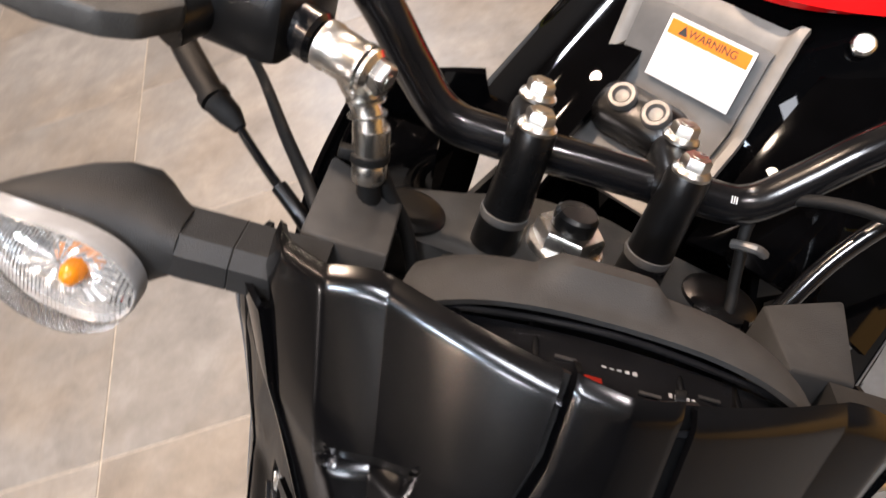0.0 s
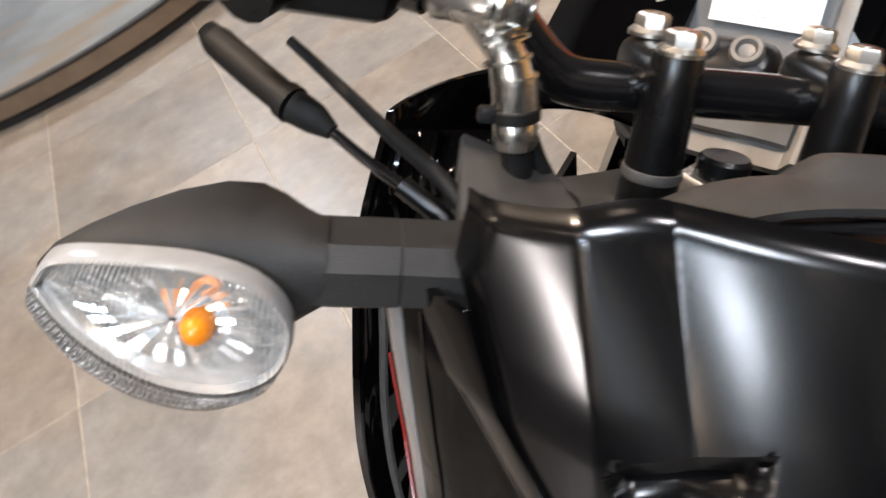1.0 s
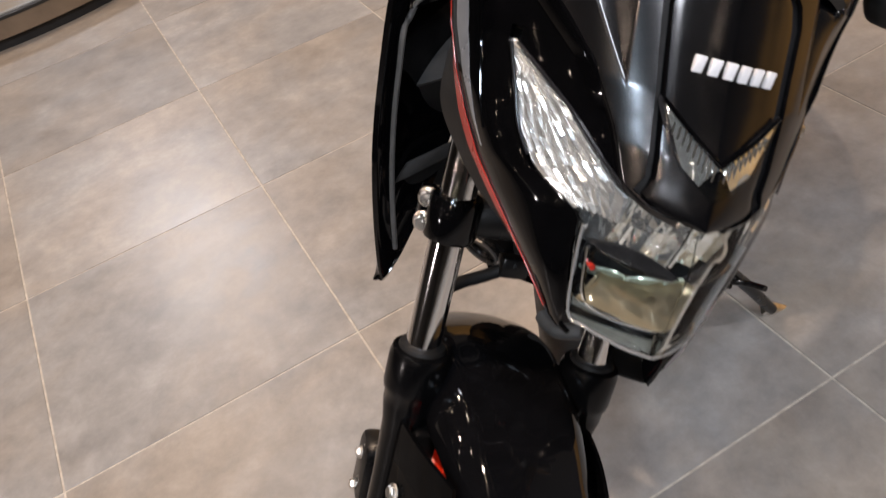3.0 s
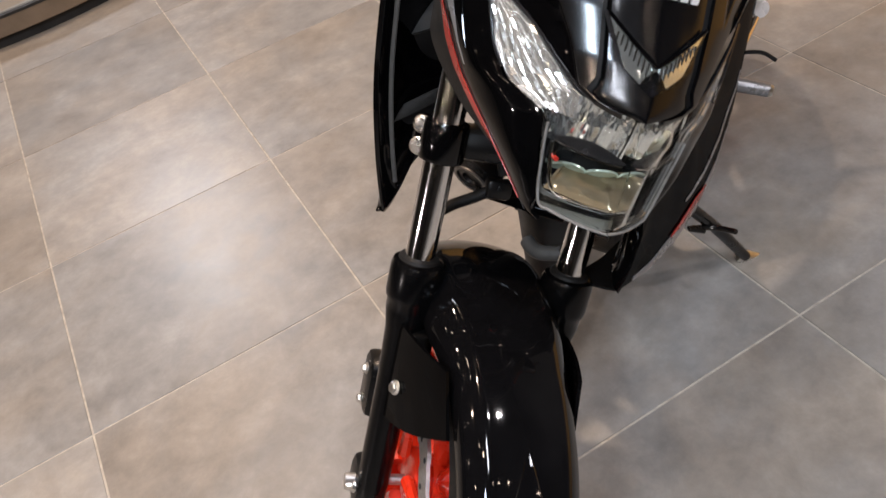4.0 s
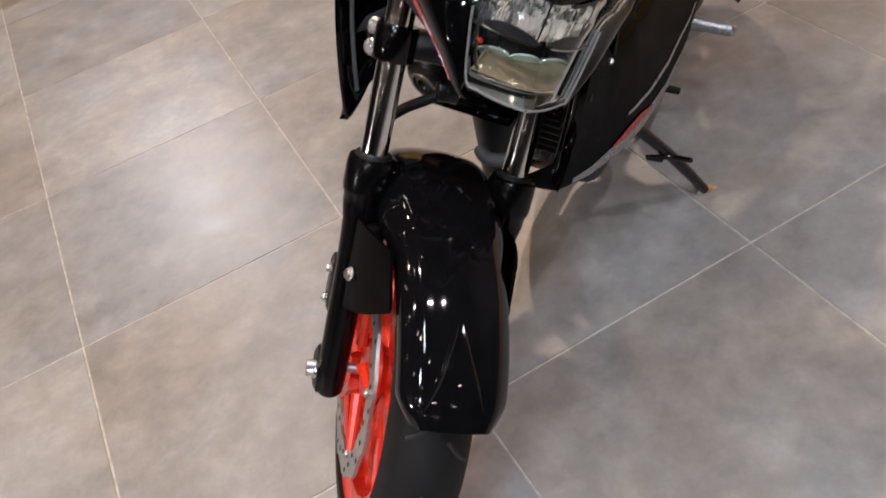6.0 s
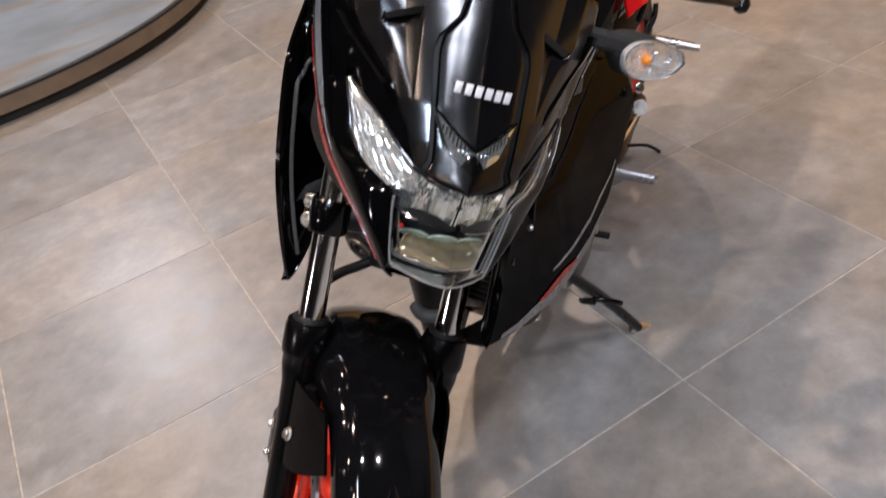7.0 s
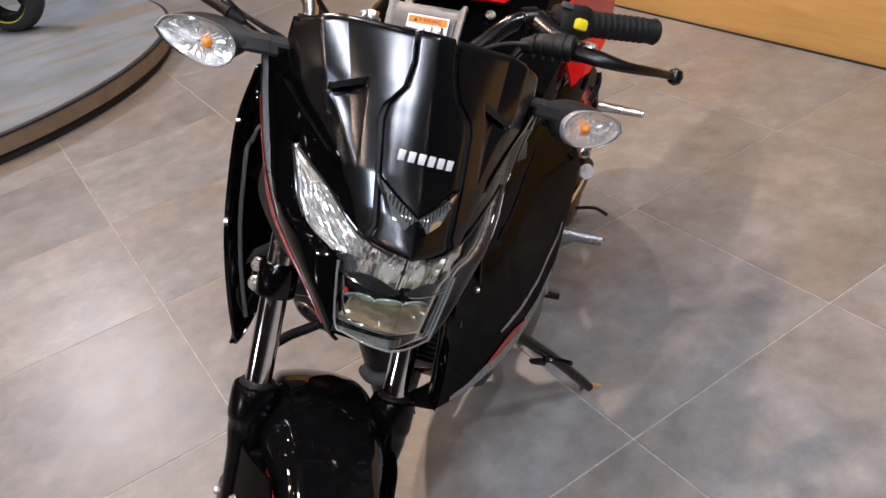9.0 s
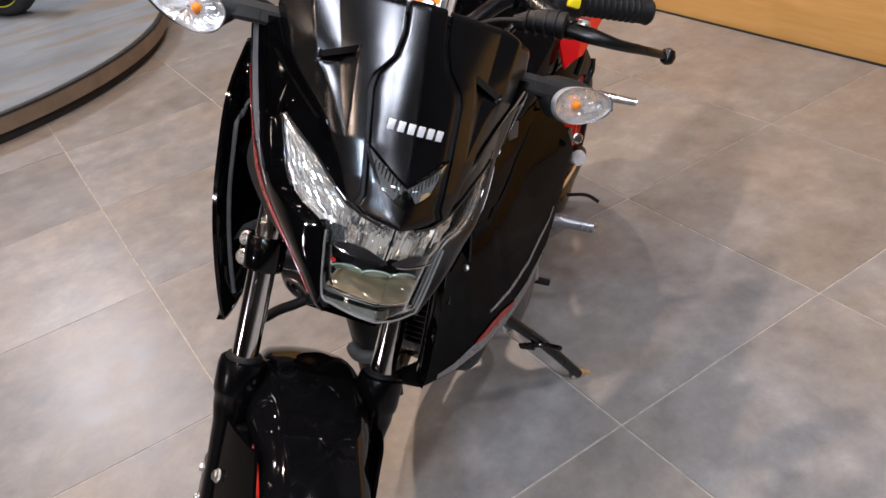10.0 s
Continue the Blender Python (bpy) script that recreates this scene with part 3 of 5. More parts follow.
for k in range(6):
    a = 2 * math.pi * k / 6 + 0.35
    da = 0.16
    bm = bmesh.new()
    for off in (-da, da):
        add_tube(bm, [(0, 0.034 * math.cos(a), 0.034 * math.sin(a)), (-.006, 0.09 * math.cos(a + off * .5), 0.09 * math.sin(a + off * .5)), (0, 0.180 * math.cos(a + off), 0.180 * math.sin(a + off))],
                 [0.020, 0.017, 0.024], 10, 4, 0.8)
    front("spoke", bm, REDRIM)
disc = bmesh.new()
n = 96
rings = []
for r, x in ((.112, -.060), (.147, -.060), (.147, -.0555), (.112, -.0555), (.112, -.060)):
    rings.append([(x, (r + (0.003 if k % 8 < 4 else -0.002) * (r > .1)) * math.cos(2 * math.pi * k / n), (r + (0.003 if k % 8 < 4 else -0.002) * (r > .1)) * math.sin(2 * math.pi * k / n)) for k in range(n)])
add_rings(disc, rings, False)
brake_disc = front("brake_disc", disc, STEEL, "wavy steel brake disc")
for k in range(5):
    a = 2 * math.pi * k / 5
    front("disc_carrier_arm", tube([(-.055, .036 * math.cos(a), .036 * math.sin(a)), (-.058, .115 * math.cos(a + .3), .115 * math.sin(a + .3))], [0.009, 0.005], 8, 2), REDRIM, "", brake_disc)
    front("disc_bolt", hex_bolt((-.061, .116 * math.cos(a + .3), .116 * math.sin(a + .3)), (-1, 0, 0), 0.005, 0.004), ZINC, "", brake_disc)
# flat black discs on the rotor stand in for the shade of drilled holes
for k in range(30):
    a = 2 * math.pi * k / 30
    rr = 0.121 + 0.009 * (k % 3)
    front("disc_hole_shade", lathe([(.0035, 0), (.0035, .0006)], (-.0604, rr * math.cos(a), rr * math.sin(a)), (-1, 0, 0), 10), SHADOWGAP, "", brake_disc)
caliper = front("brake_caliper", box((-.078, .108, .075), (.050, .052, .085), .010), DARKMETAL, "black brake caliper")
for dz in (.03, .078):
    front("caliper_bolt", hex_bolt((-.103, .106, dz + .02), (-1, 0, 0), .006, .007), ZINC, "", caliper)
front("caliper_bleed_screw", tube([(-.092, .10, .095), (-.100, .104, .112)], [.004, .003], 8, 1), ZINC, "", caliper)

# fork legs
for sx in (-1, 1):
    X = 0.092 * sx
    front("fork_stanchion", lathe([(.0172, .28), (.0172, .712), (.0165, .716), (.012, .718)], (X, -.004, 0), (0, 0, 1), 40), CHROME, "polished chrome fork tube")
    slider = front("fork_slider", lathe([(.014, -.040), (.019, -.034), (.0205, .0), (.021, .16), (.0235, .225), (.0275, .250), (.0275, .262), (.030, .266), (.031, .272), (.031, .304), (.029, .311), (.025, .313), (.0178, .3135)],
                                         (X, -.004, 0), (0, 0, 1), 40), FORKBLACK, "black fork slider with thick seal collar")
    front("dust_seal", lathe([(.0176, .306), (.024, .3125), (.0225, .3165), (.0176, .318)], (X, -.004, 0), (0, 0, 1), 32), RUBBER, "", slider)
    front("fork_bottom_lug", box((X + .004 * sx, .012, -.012), (.040, .060, .056), .012), DARKMETAL, "", slider)
    front("fender_mount", box((X - .016 * sx, -.022, .205), (.026, .034, .055), .006), DARKMETAL, "", slider)
front("axle", lathe([(.007, -.128), (.007, .120)], (0, 0, 0), (1, 0, 0), 20), STEEL)
front("axle_nut", hex_bolt((-.113, 0, -.008), (-1, 0, 0), .0090, .014), ZINC, "bright zinc axle nut")

# lower clamp of the fork
front("lower_fork_clamp", box((0, .012, .452), (.15, .05, .034), .010), DARKMETAL, "black lower fork yoke")
for sx in (-1, 1):
    ring = front("fork_clamp_ring", lathe([(.0175, .432), (.0240, .432), (.0255, .436), (.0255, .470), (.0240, .474), (.0175, .474)], (.092 * sx, -.004, 0), (0, 0, 1), 32, True), GLOSS)
    front("clamp_lug", box((.111 * sx, .014, .453), (.022, .018, .042), .004), GLOSS, "", ring)
    for dz in (.441, .465):
        front("clamp_bolt", hex_bolt((.116 * sx, .006, dz), (.5 * sx, -1, 0), .0075, .009), ZINC, "bright clamp bolt", ring)
front("steering_stem", lathe([(.018, .44), (.018, .70)], (0, .030, 0), (0, 0, 1), 24), DARKMETAL)
front("brake_hose_lower", tube([(-.01, .015, .405), (-.035, .025, .385), (-.062, .04, .362), (-.083, .05, .330), (-.088, .062, .25), (-.085, .08, .11)], .0068, 12, 8), RUBBER, "thick black brake hose")
front("hose_clip", box((-.078, .046, .338), (.018, .02, .022), .004), DARKMETAL)
front("horn_bracket", box((-.012, .02, .40), (.03, .02, .022), .004), DARKMETAL)

# front fender: an arch over the tyre
FENDER_HALF = [(20, .056), (27, .060), (62, .063), (78, .075), (96, .079), (112, .068), (132, .046)]


def fender_fn(a0, a1, r0=.297):
    def fn(s, t):
        deg = a0 + (a1 - a0) * t
        a = radians(deg)
        hw = lerp_table(deg, FENDER_HALF) * (1 - .17 * (max(0, t - .93) / .07) ** 2.2)
        drop = lerp_table(deg, [(20, .030), (60, .040), (100, .062), (132, .060)])
        q = 2 * s - 1
        rr = r0 + .016 * sstep(74, 104, deg) - drop * abs(q) ** 2.7 + 0.0025 * math.exp(-((abs(q) - .5) / .10) ** 2)
        tip = 0.42 * max(0, t - .90) * abs(q) ** 4
        return (hw * math.sin(q * math.pi / 2) + .004 * sstep(70, 30, deg), -rr * math.cos(a + tip), rr * math.sin(a + tip))
    return fn


fender = front("front_fender", sheet(fender_fn(132, 22), 44, 80, -.003), FENDERGLOSS, "glossy black front fender with creased top", sharp=60)
for sx in (-1, 1):
    wing = [Vector(p) for p in ((-.101, -.012, .240), (-.072, -.138, .250), (-.101, .004, .108), (-.066, -.172, .190))]
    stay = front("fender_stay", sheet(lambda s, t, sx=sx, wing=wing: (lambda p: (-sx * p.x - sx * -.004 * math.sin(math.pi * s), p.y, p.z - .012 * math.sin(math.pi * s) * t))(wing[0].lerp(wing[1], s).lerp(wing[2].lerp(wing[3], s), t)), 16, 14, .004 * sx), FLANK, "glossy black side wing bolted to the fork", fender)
    front("stay_bolt", hex_bolt((sx * .101, -.052, .172), (sx, -.35, .25), .0065, .006), ZINC, "", fender)
    front("stay_edge", tube([(sx * .088, -.062, .225), (sx * .087, -.085, .205), (sx * .082, -.118, .188)], .0018, 8, 4), GLOSS, "", fender)
    front("fender_crease", tube([(sx * -.004, -.192, .2275), (sx * .006, -.222, .197), (sx * .020, -.250, .160), (sx * .033, -.266, .130)], [.0012, .0042, .0046, .0026], 8, 8), FENDERGLOSS, "", fender)

# ---- nose ----
VENT = 0.0104


def wing_y(x, z, zr):
    """The cowl wing's relief: creases beside the groove and a V-shaped air vent under an overhanging lip."""
    y = S(x, z)
    xr = x + (0.765 - z) * 0.20
    crease = (xr - .089) / .025 if xr < .114 else (.142 - xr) / .028
    y -= 0.0085 * max(0, crease) * sstep(.665, .72, z)
    if .629 < zr < .7085:
        f = (zr - .629) / (.7085 - .629)
        xin, xout = .0615, .0625 + .0375 * f
        mid = xin + (xout - xin) * .50
        if xin < x < xout:
            v = (x - xin) / (mid - xin) if x < mid else (xout - x) / (xout - mid)
            y += VENT * f * v + .016 * sstep(.84, .97, f) * min(1, 4 * v)
    return y


def wing_fn(sx):
    def fn(s, t):
        top = .772 - .011 * sstep(.60, 1.0, s)
        zr = top + (.5555 - top) * t
        e = lerp_table(zr, COWL_EDGE)
        g = min(lerp_table(zr, GROOVE), e - .004) + .0015
        x = g + (e - g) * s
        z = zr + (.081 - x) * .395 * sstep(.655, .705, zr) * sstep(.755, .712, zr) * sstep(.045, .06, x) * sstep(.125, .10, x)
        y = wing_y(x, z, zr)
        y += 0.006 * max(0, (s - .94) / .06) ** 2
        y += 0.005 * max(0, (.02 - t) / .02) ** 2
        return (sx * x, y, z)
    return fn


cowl = front("headlight_cowl", sheet(lambda s, t: (lambda z: ((2 * s - 1) * min(lerp_table(z, GROOVE) + .006, lerp_table(z, COWL_EDGE)), S((2 * s - 1) * .03, z) + .0075, z))(.771 + (.558 - .771) * t), 10, 30, .003),
             PLASTIC, "satin black headlight cowl in three panels")
for sx in (-1, 1):
    front("cowl_wing", sheet(wing_fn(sx), 130, 110, .0035 * -sx), SATIN, "satin black side panel with a V-shaped air vent", cowl, sharp=32)


def centre_fn(s, t):
    z = .776 + (.5535 - .776) * t
    g = min(lerp_table(z, GROOVE), lerp_table(z, COWL_EDGE)) - .0015
    q = 2 * s - 1
    x = q * max(g, .003)
    y = S(x, z) - .0015 + .006 * max(0, (abs(q) - .9) / .1) ** 2 + .004 * max(0, (.02 - t) / .02) ** 2
    y -= .004 * (1 - abs(q)) ** .8 * sstep(.64, .56, z)
    return (x, y, z)


front("cowl_centre_panel", sheet(centre_fn, 28, 80, .004), SATIN, "raised satin black centre panel", cowl, sharp=32)

# maker's emblem as plain slanted blocks
for k in range(6):
    x = -.0268 + .0102 * k
    z = .6515 - .0003 * k
    pts = []
    for dx, dz in ((-.0038, -.0053), (.0026, -.0053), (.0038, .0053), (-.0026, .0053)):
        pts.append((x + .003 + dx, S(x + dx, z) - .0050, z + dz))
    front("emblem_block", plate(pts, .0040, (0, 1, 0), .0005), LOGOWHITE, "silver-white emblem block", cowl)

# chevron position lamp
def chevron(half_w, z_tip_top, z_apex_top, thick, lift, sx):
    def fn(s, t):
        x = half_w * s
        zt = z_apex_top + (z_tip_top - z_apex_top) * s ** 1.1
        th = thick * (1 + .12 * s / .62 if s < .62 else 1.12 * (1.03 - s) / .41)
        z = zt - th * t
        return (sx * x, S(x, z) - lift, z)
    return fn


pos = front("position_lamp", sheet(lambda s, t: (lambda x, z: (x, S(x, z) - .0022, z))(*(lambda q: (.044 * q, (.5965 + .033 * abs(q) ** 1.1) - .026 * (1.1 if abs(q) < .62 else 1.1 * (1.08 - abs(q)) / .46) * t))(2 * s - 1)), 32, 8, .003), DARKGLOSS, "chevron-shaped clear position lamp", cowl)
for sx in (-1, 1):
    front("chevron_reflector", sheet(chevron(.0405, .6265, .5935, .0195, .0040, sx), 20, 6, .0012 * sx), REFLECT, "", pos)
    front("chevron_lens", sheet(chevron(.042, .6275, .595, .0215, .0062, sx), 20, 6, .0008 * sx), LENS, "", pos)
    front("chevron_rim", tube([(0, S(0, .595) - .0056, .5955), (sx * .021, S(.021, .6105) - .0058, .6105), (sx * .042, S(.042, .628) - .005, .628)], .0014, 8, 5), GLOSS, "", pos)
    for k in range(9):
        s = .1 + .09 * k
        x = .041 * s
        z = .5935 + .0325 * s ** 1.1
        front("chevron_rib", box((sx * x, S(x, z - .008) - .0042, z - .008), (.0012, .0012, .015 * (1 if s < .62 else (1.05 - s) / .43)), 0), CHROME, "", pos)

# headlight
head = front("headlight", sheet(lambda s, t: (lambda z: ((2 * s - 1) * (lerp_table(z, LAMP_OUT) + .004), S((2 * s - 1) * lerp_table(z, LAMP_OUT), z) + .052, z))(.457 + (.640 - .457) * t), 40, 40, .004), PLASTIC, "multi-facet headlight behind a clear angular cover")
for sx in (-1, 1):
    def lens_fn(s, t, sx=sx):
        z = .4595 + (.634 - .4595) * t
        a, b = (0 if z <= .555 else lerp_table(z, LAMP_IN)), lerp_table(z, LAMP_OUT)
        x = a + (b - a) * s
        bulge = -.004 * sstep(.545, .53, z) * (1 - (s * .9) ** 4)
        return (sx * x, S(x, z) + bulge, z)
    lens = front("headlight_lens", sheet(lens_fn, 26, 50, .0025 * -sx), LENS, "clear angular polycarbonate cover", head)
    lens.visible_shadow = False

    def horn_fn(s, t, sx=sx):
        z = .543 + (.634 - .543) * t
        a, b = max(0.045, lerp_table(z, LAMP_IN)), lerp_table(z, LAMP_OUT) - .001
        x = a + (b - a) * s
        flute = .0035 * abs(((s * 7 + t * 1.5) % 1.0) - .5) * 2 + .0025 * ((int(s * 14) * 7 + int(t * 4.99) * 5) % 6) / 6
        return (sx * x, S(x, z) + .0035 + .005 * math.sin(math.pi * min(1, s)) + flute, z)
    front("horn_reflector", sheet(horn_fn, 28, 15, .002 * sx), FROST, "bright fluted reflector", head, sharp=12)
    for side in (LAMP_IN, LAMP_OUT):
        front("horn_seam", tube([(sx * (lerp_table(z, side) + (.0012 if side is LAMP_OUT else 0)), S(lerp_table(z, side), z) - .0008, z) for z in (.566, .583, .604, .620, .634)], .0014, 8, 4), DARKGLOSS, "", head)

    def row_fn(s, t, sx=sx):
        z = .516 + (.562 - .516) * t
        x = .001 + .062 * s
        facet = .013 * math.sin(math.pi * ((s * 3) % 1.0)) ** .7 + .003 * ((int(s * 23.9) * 5 + int(t * 1.9) * 3) % 7) / 7
        return (sx * x, S(x, z) + .004 + facet + .020 * (1 - t), z)
    front("facet_row", sheet(row_fn, 36, 8, .002 * sx), REFLECT, "chrome facets", head, sharp=1)
    leaf = []
    for q in range(13):
        f = q / 12
        leaf.append((sx * (.002 + .055 * f), S(.002 + .055 * f, .52) + .0005, .5170 + .007 * f + .0075 * math.sin(math.pi * f)))
    for q in range(12, -1, -1):
        f = q / 12
        leaf.append((sx * (.002 + .055 * f), S(.002 + .055 * f, .52) + .0005, .5155 + .007 * f - .0030 * math.sin(math.pi * f)))
    del leaf[13]
    del leaf[-1]
    front("eyebrow_edge", tube([(a, b - .001, c) for a, b, c in leaf[13:]], .0009, 6, 3), CHROME, "", head)
    front("lamp_eyebrow", plate(leaf, .006, (0, 1, 0), .0008), DARKGLOSS, "smoked leaf-shaped shelf", head)
    front("lamp_rim", tube([(sx * .0005, S(0, .455) - .001, .455), (sx * .020, S(.020, .4565) - .001, .4565), (sx * .042, S(.042, .4605) - .001, .4605), (sx * .0525, S(.0525, .466), .466), (sx * .0605, S(.0605, .512), .512), (sx * .0630, S(.063, .534), .534)], .0013, 8, 5), LENSEDGE, "", head)
    front("lens_step", tube([(sx * .001, S(0, .474) + .006, .474), (sx * .026, S(.026, .474) + .006, .474), (sx * .046, S(.046, .480) + .006, .480), (sx * .055, S(.055, .517) + .004, .519)], .0018, 8, 5), CHROME, "", head)


def bowl_fn(s, t):
    q = 2 * s - 1
    x = .055 * q
    z = .464 + (.520 - .464) * t
    return (x, S(x, z) + .010 + .042 * (1 - abs(q) ** 3) * sstep(0, .35, t), z)


def lamp_floor_fn(s, t):
    q = 2 * s - 1
    x = q * (.050 - .006 * t)
    return (x, S(x, .475) + .005 + .044 * t * (1 - abs(q) ** 3), .4735 + .020 * t + .004 * q * q)


def wave_fn(s, t):
    q = 2 * s - 1
    x = .047 * q
    wave = abs(math.sin(math.pi * (q * 1.5 + .5))) ** .5
    return (x, S(x, .5) + .050 - .010 * t - .004 * wave - .014 * q * q + .0012 * math.sin(60 * math.pi * q), .4925 + .0085 * t * (.35 + .65 * wave))


for sx in (-1, 1):
    OUTER = [(0, 0, .4535), (.4, .034, .4565), (.62, .053, .463), (.9, .061, .51), (1, .064, .536)]
    INNER = [(0, 0, .469), (.4, .029, .4695), (.62, .0485, .4745), (.9, .0590, .513), (1, .0625, .533)]

    def skirt_fn(s, t, sx=sx):
        x = lerp_table(s, [(a, b) for a, b, c in OUTER]) * (1 - t) + lerp_table(s, [(a, b) for a, b, c in INNER]) * t
        z = lerp_table(s, [(a, c) for a, b, c in OUTER]) * (1 - t) + lerp_table(s, [(a, c) for a, b, c in INNER]) * t
        return (sx * x, S(x, z) + .0035 + .004 * t, z)
    front("skirt_liner", sheet(lambda s, t, f=skirt_fn: (lambda p: (p[0], p[1] + .006, p[2]))(f(s, t)), 30, 5, .0012 * sx), MILKY, "", head)
    front("lens_skirt", sheet(skirt_fn, 30, 5, .0015 * sx), SKIRT, "clear frosted lens skirt", head)
front("main_reflector", sheet(bowl_fn, 44, 26, .002), DARKGLOSS, "deep smoked lamp bowl", head, sharp=50)
front("lamp_floor", sheet(lamp_floor_fn, 30, 14, .002), LAMPFLOOR, "smooth tan-tinted reflector floor", head)
front("wave_reflector", sheet(wave_fn, 60, 8, .002), MINT, "pale green fluted reflector", head)
# red and amber pegs set into the lamp as coloured glints
for x, mat in ((-.050, REDLINE), (.006, AMBER), (.048, AMBER)):
    front("lamp_glint", lathe([(.0022, 0), (.0022, .005)], (x, S(x, .535) + (.014 if x > -.04 else .012), .5535 if x > -.04 else .506), (0, -1, 0), 10), mat, "", head)

# glossy fairing halves round the headlight
def swell(x, z):
    a, b = lerp_table(z, COWL_EDGE) - .006, lerp_table(z, FAIR_OUT)
    return -.003 + .0025 * math.sin(math.pi * min(1, max(0, (x - a) / max(b - a, .01))))


for sx in (-1, 1):
    bm = bmesh.new()

    def outer_fn(s, t, sx=sx):
        z = .447 + (.645 - .447) * t
        a, b = max(lerp_table(min(z, .634), LAMP_OUT) + .0015, .054 * sstep(.474, .462, z)), lerp_table(z, FAIR_OUT)
        a = min(a, b - .004)
        x = a + (b - a) * s
        lift = -.003 + .010 * math.sin(math.pi * s ** 1.6) * sstep(.45, .50, z)
        return (sx * x, S(x, z) - lift + .008 * max(0, (x - b + .005) / .005) ** 2, z)

    def strip_fn(s, t, sx=sx):
        z = .571 + (.645 - .571) * t
        a, b = lerp_table(z, COWL_EDGE) - .005, lerp_table(min(z, .634), LAMP_IN) - .001
        x = a + (max(b, a + .002) - a) * s
        return (sx * x, S(x, z) - swell(x, z), z)

    def top_fn(s, t, sx=sx):
        z = .6445 + (.722 - .6445) * t
        a, b = lerp_table(z, COWL_EDGE) - .006, lerp_table(z, FAIR_OUT)
        x = a + (b - a) * s
        low = -.003 + .010 * math.sin(math.pi * max(0, (x - .1205) / max(b - .1205, .01)) ** 1.6)
        w = sstep(.715, .645, z)
        return (sx * x, S(x, z) - (w * low + (1 - w) * swell(x, z)) + .008 * max(0, (x - b + .005) / .005) ** 2, z)
    add_sheet(bm, outer_fn, 22, 50, .004 * -sx)
    add_sheet(bm, strip_fn, 12, 24, .004 * -sx)
    add_sheet(bm, top_fn, 22, 18, .004 * -sx)
    fairing = front("headlight_fairing", bm, GLOSS, "glossy black fairing half with red and silver pinstripes", sharp=50)

    def wall_fn(y0, y1, inset=0.0, z0=.450, z1=.722):
        def fn(s, t, sx=sx):
            z = z0 + (z1 - z0) * t
            deep = lerp_table(z, [(.44, .012), (.50, .045), (.56, .060), (.62, .050), (.68, .032), (.722, .028)])
            x = lerp_table(z, FAIR_OUT)
            f = (y0 + (y1 - y0) * s) * (deep if y1 == 1 else 1)
            return (sx * (x + (-.30 + .50 * sstep(.46, .52, z) * sstep(.64, .56, z)) * f + inset), S(x, z) + .009 + f, z)
        return fn
    front("fairing_side_wall", sheet(wall_fn(0, 1), 8, 40, .003 * -sx), PLASTIC, "matte black side wall", fairing)

    def face_y(x, z):
        b = lerp_table(z, FAIR_OUT)
        if z < .645:
            a = min(max(lerp_table(min(z, .634), LAMP_OUT) + .0015, .054 * sstep(.474, .462, z)), b - .004)
            return outer_fn((x - a) / (b - a), (z - .447) / .198)[1]
        a = lerp_table(z, COWL_EDGE) - .006
        return top_fn((x - a) / (b - a), (z - .6445) / .0775)[1]

    def silver_fn(s, t, sx=sx):
        z = .556 + (.718 - .556) * t
        x = lerp_table(z, FAIR_OUT) - .0016 - (.0004 + .0040 * sstep(0, .55, t)) * (1 - s)
        return (sx * x, face_y(x, z) - .0011, z)
    front("silver_pinstripe", sheet(silver_fn, 5, 50, .0008 * -sx), SILVERLINE, "", fairing)
    bead = [(lerp_table(z, FAIR_OUT) - .0048 - .0082 * sstep(.556, .645, z), z) for z in (.570, .59, .61, .63, .65, .67, .69, .716)]
    front("fairing_bead", tube([(sx * x, face_y(x, z) + .0002, z) for x, z in bead], .0011, 8, 3), GLOSS, "", fairing)
    front("red_pinstripe", sheet(lambda s, t, f=wall_fn(0, 1, .0014, .458, .676): (lambda p, q: tuple(Vector(p).lerp(Vector(q), (.03 + (.03 + .20 * sstep(1, .6, t)) * s))))(f(0, t), f(1, t)), 3, 50, .0008 * -sx), REDLINE, "", fairing)

    def ridge_fn(s, t, sx=sx):
        z = .612 + (.728 - .612) * t
        e = lerp_table(z, COWL_EDGE)
        x = e + .001 + (.007 + .013 * t) * s
        rise = min(1, s / .22) if s < .22 else 1 - .95 * ((s - .22) / .78) ** 1.3
        return (sx * x, S(x, z) - .001 - .0085 * rise * sstep(0, .3, t), z)
    front("fairing_ridge", sheet(ridge_fn, 18, 40, .003 * -sx), GLOSS, "", fairing, sharp=30)

# turn signals
ALMOND = smooth_path([(.2735, .7220, 0), (.2650, .7330, 0), (.2460, .7385, 0), (.2230, .7385, 0), (.2030, .7320, 0), (.1925, .7180, 0),
                      (.1965, .7015, 0), (.2120, .6935, 0), (.2330, .6965, 0), (.2590, .7090, 0), (.2735, .7220, 0)], 5)[:-1]


def almond(sx, y, scale, wobble=0.0):
    """The lamp's outline in front view, drawn in towards its middle; its tip is swept back."""
    return [(-.0045 * (1 + sx) + sx * (.229 + (p.x - .229) * scale), y + (wobble if k % 2 else 0) + 8 * (max(0, p.x - .23) * scale) ** 2, .7165 + (p.y - .7165) * scale) for k, p in enumerate(ALMOND)]


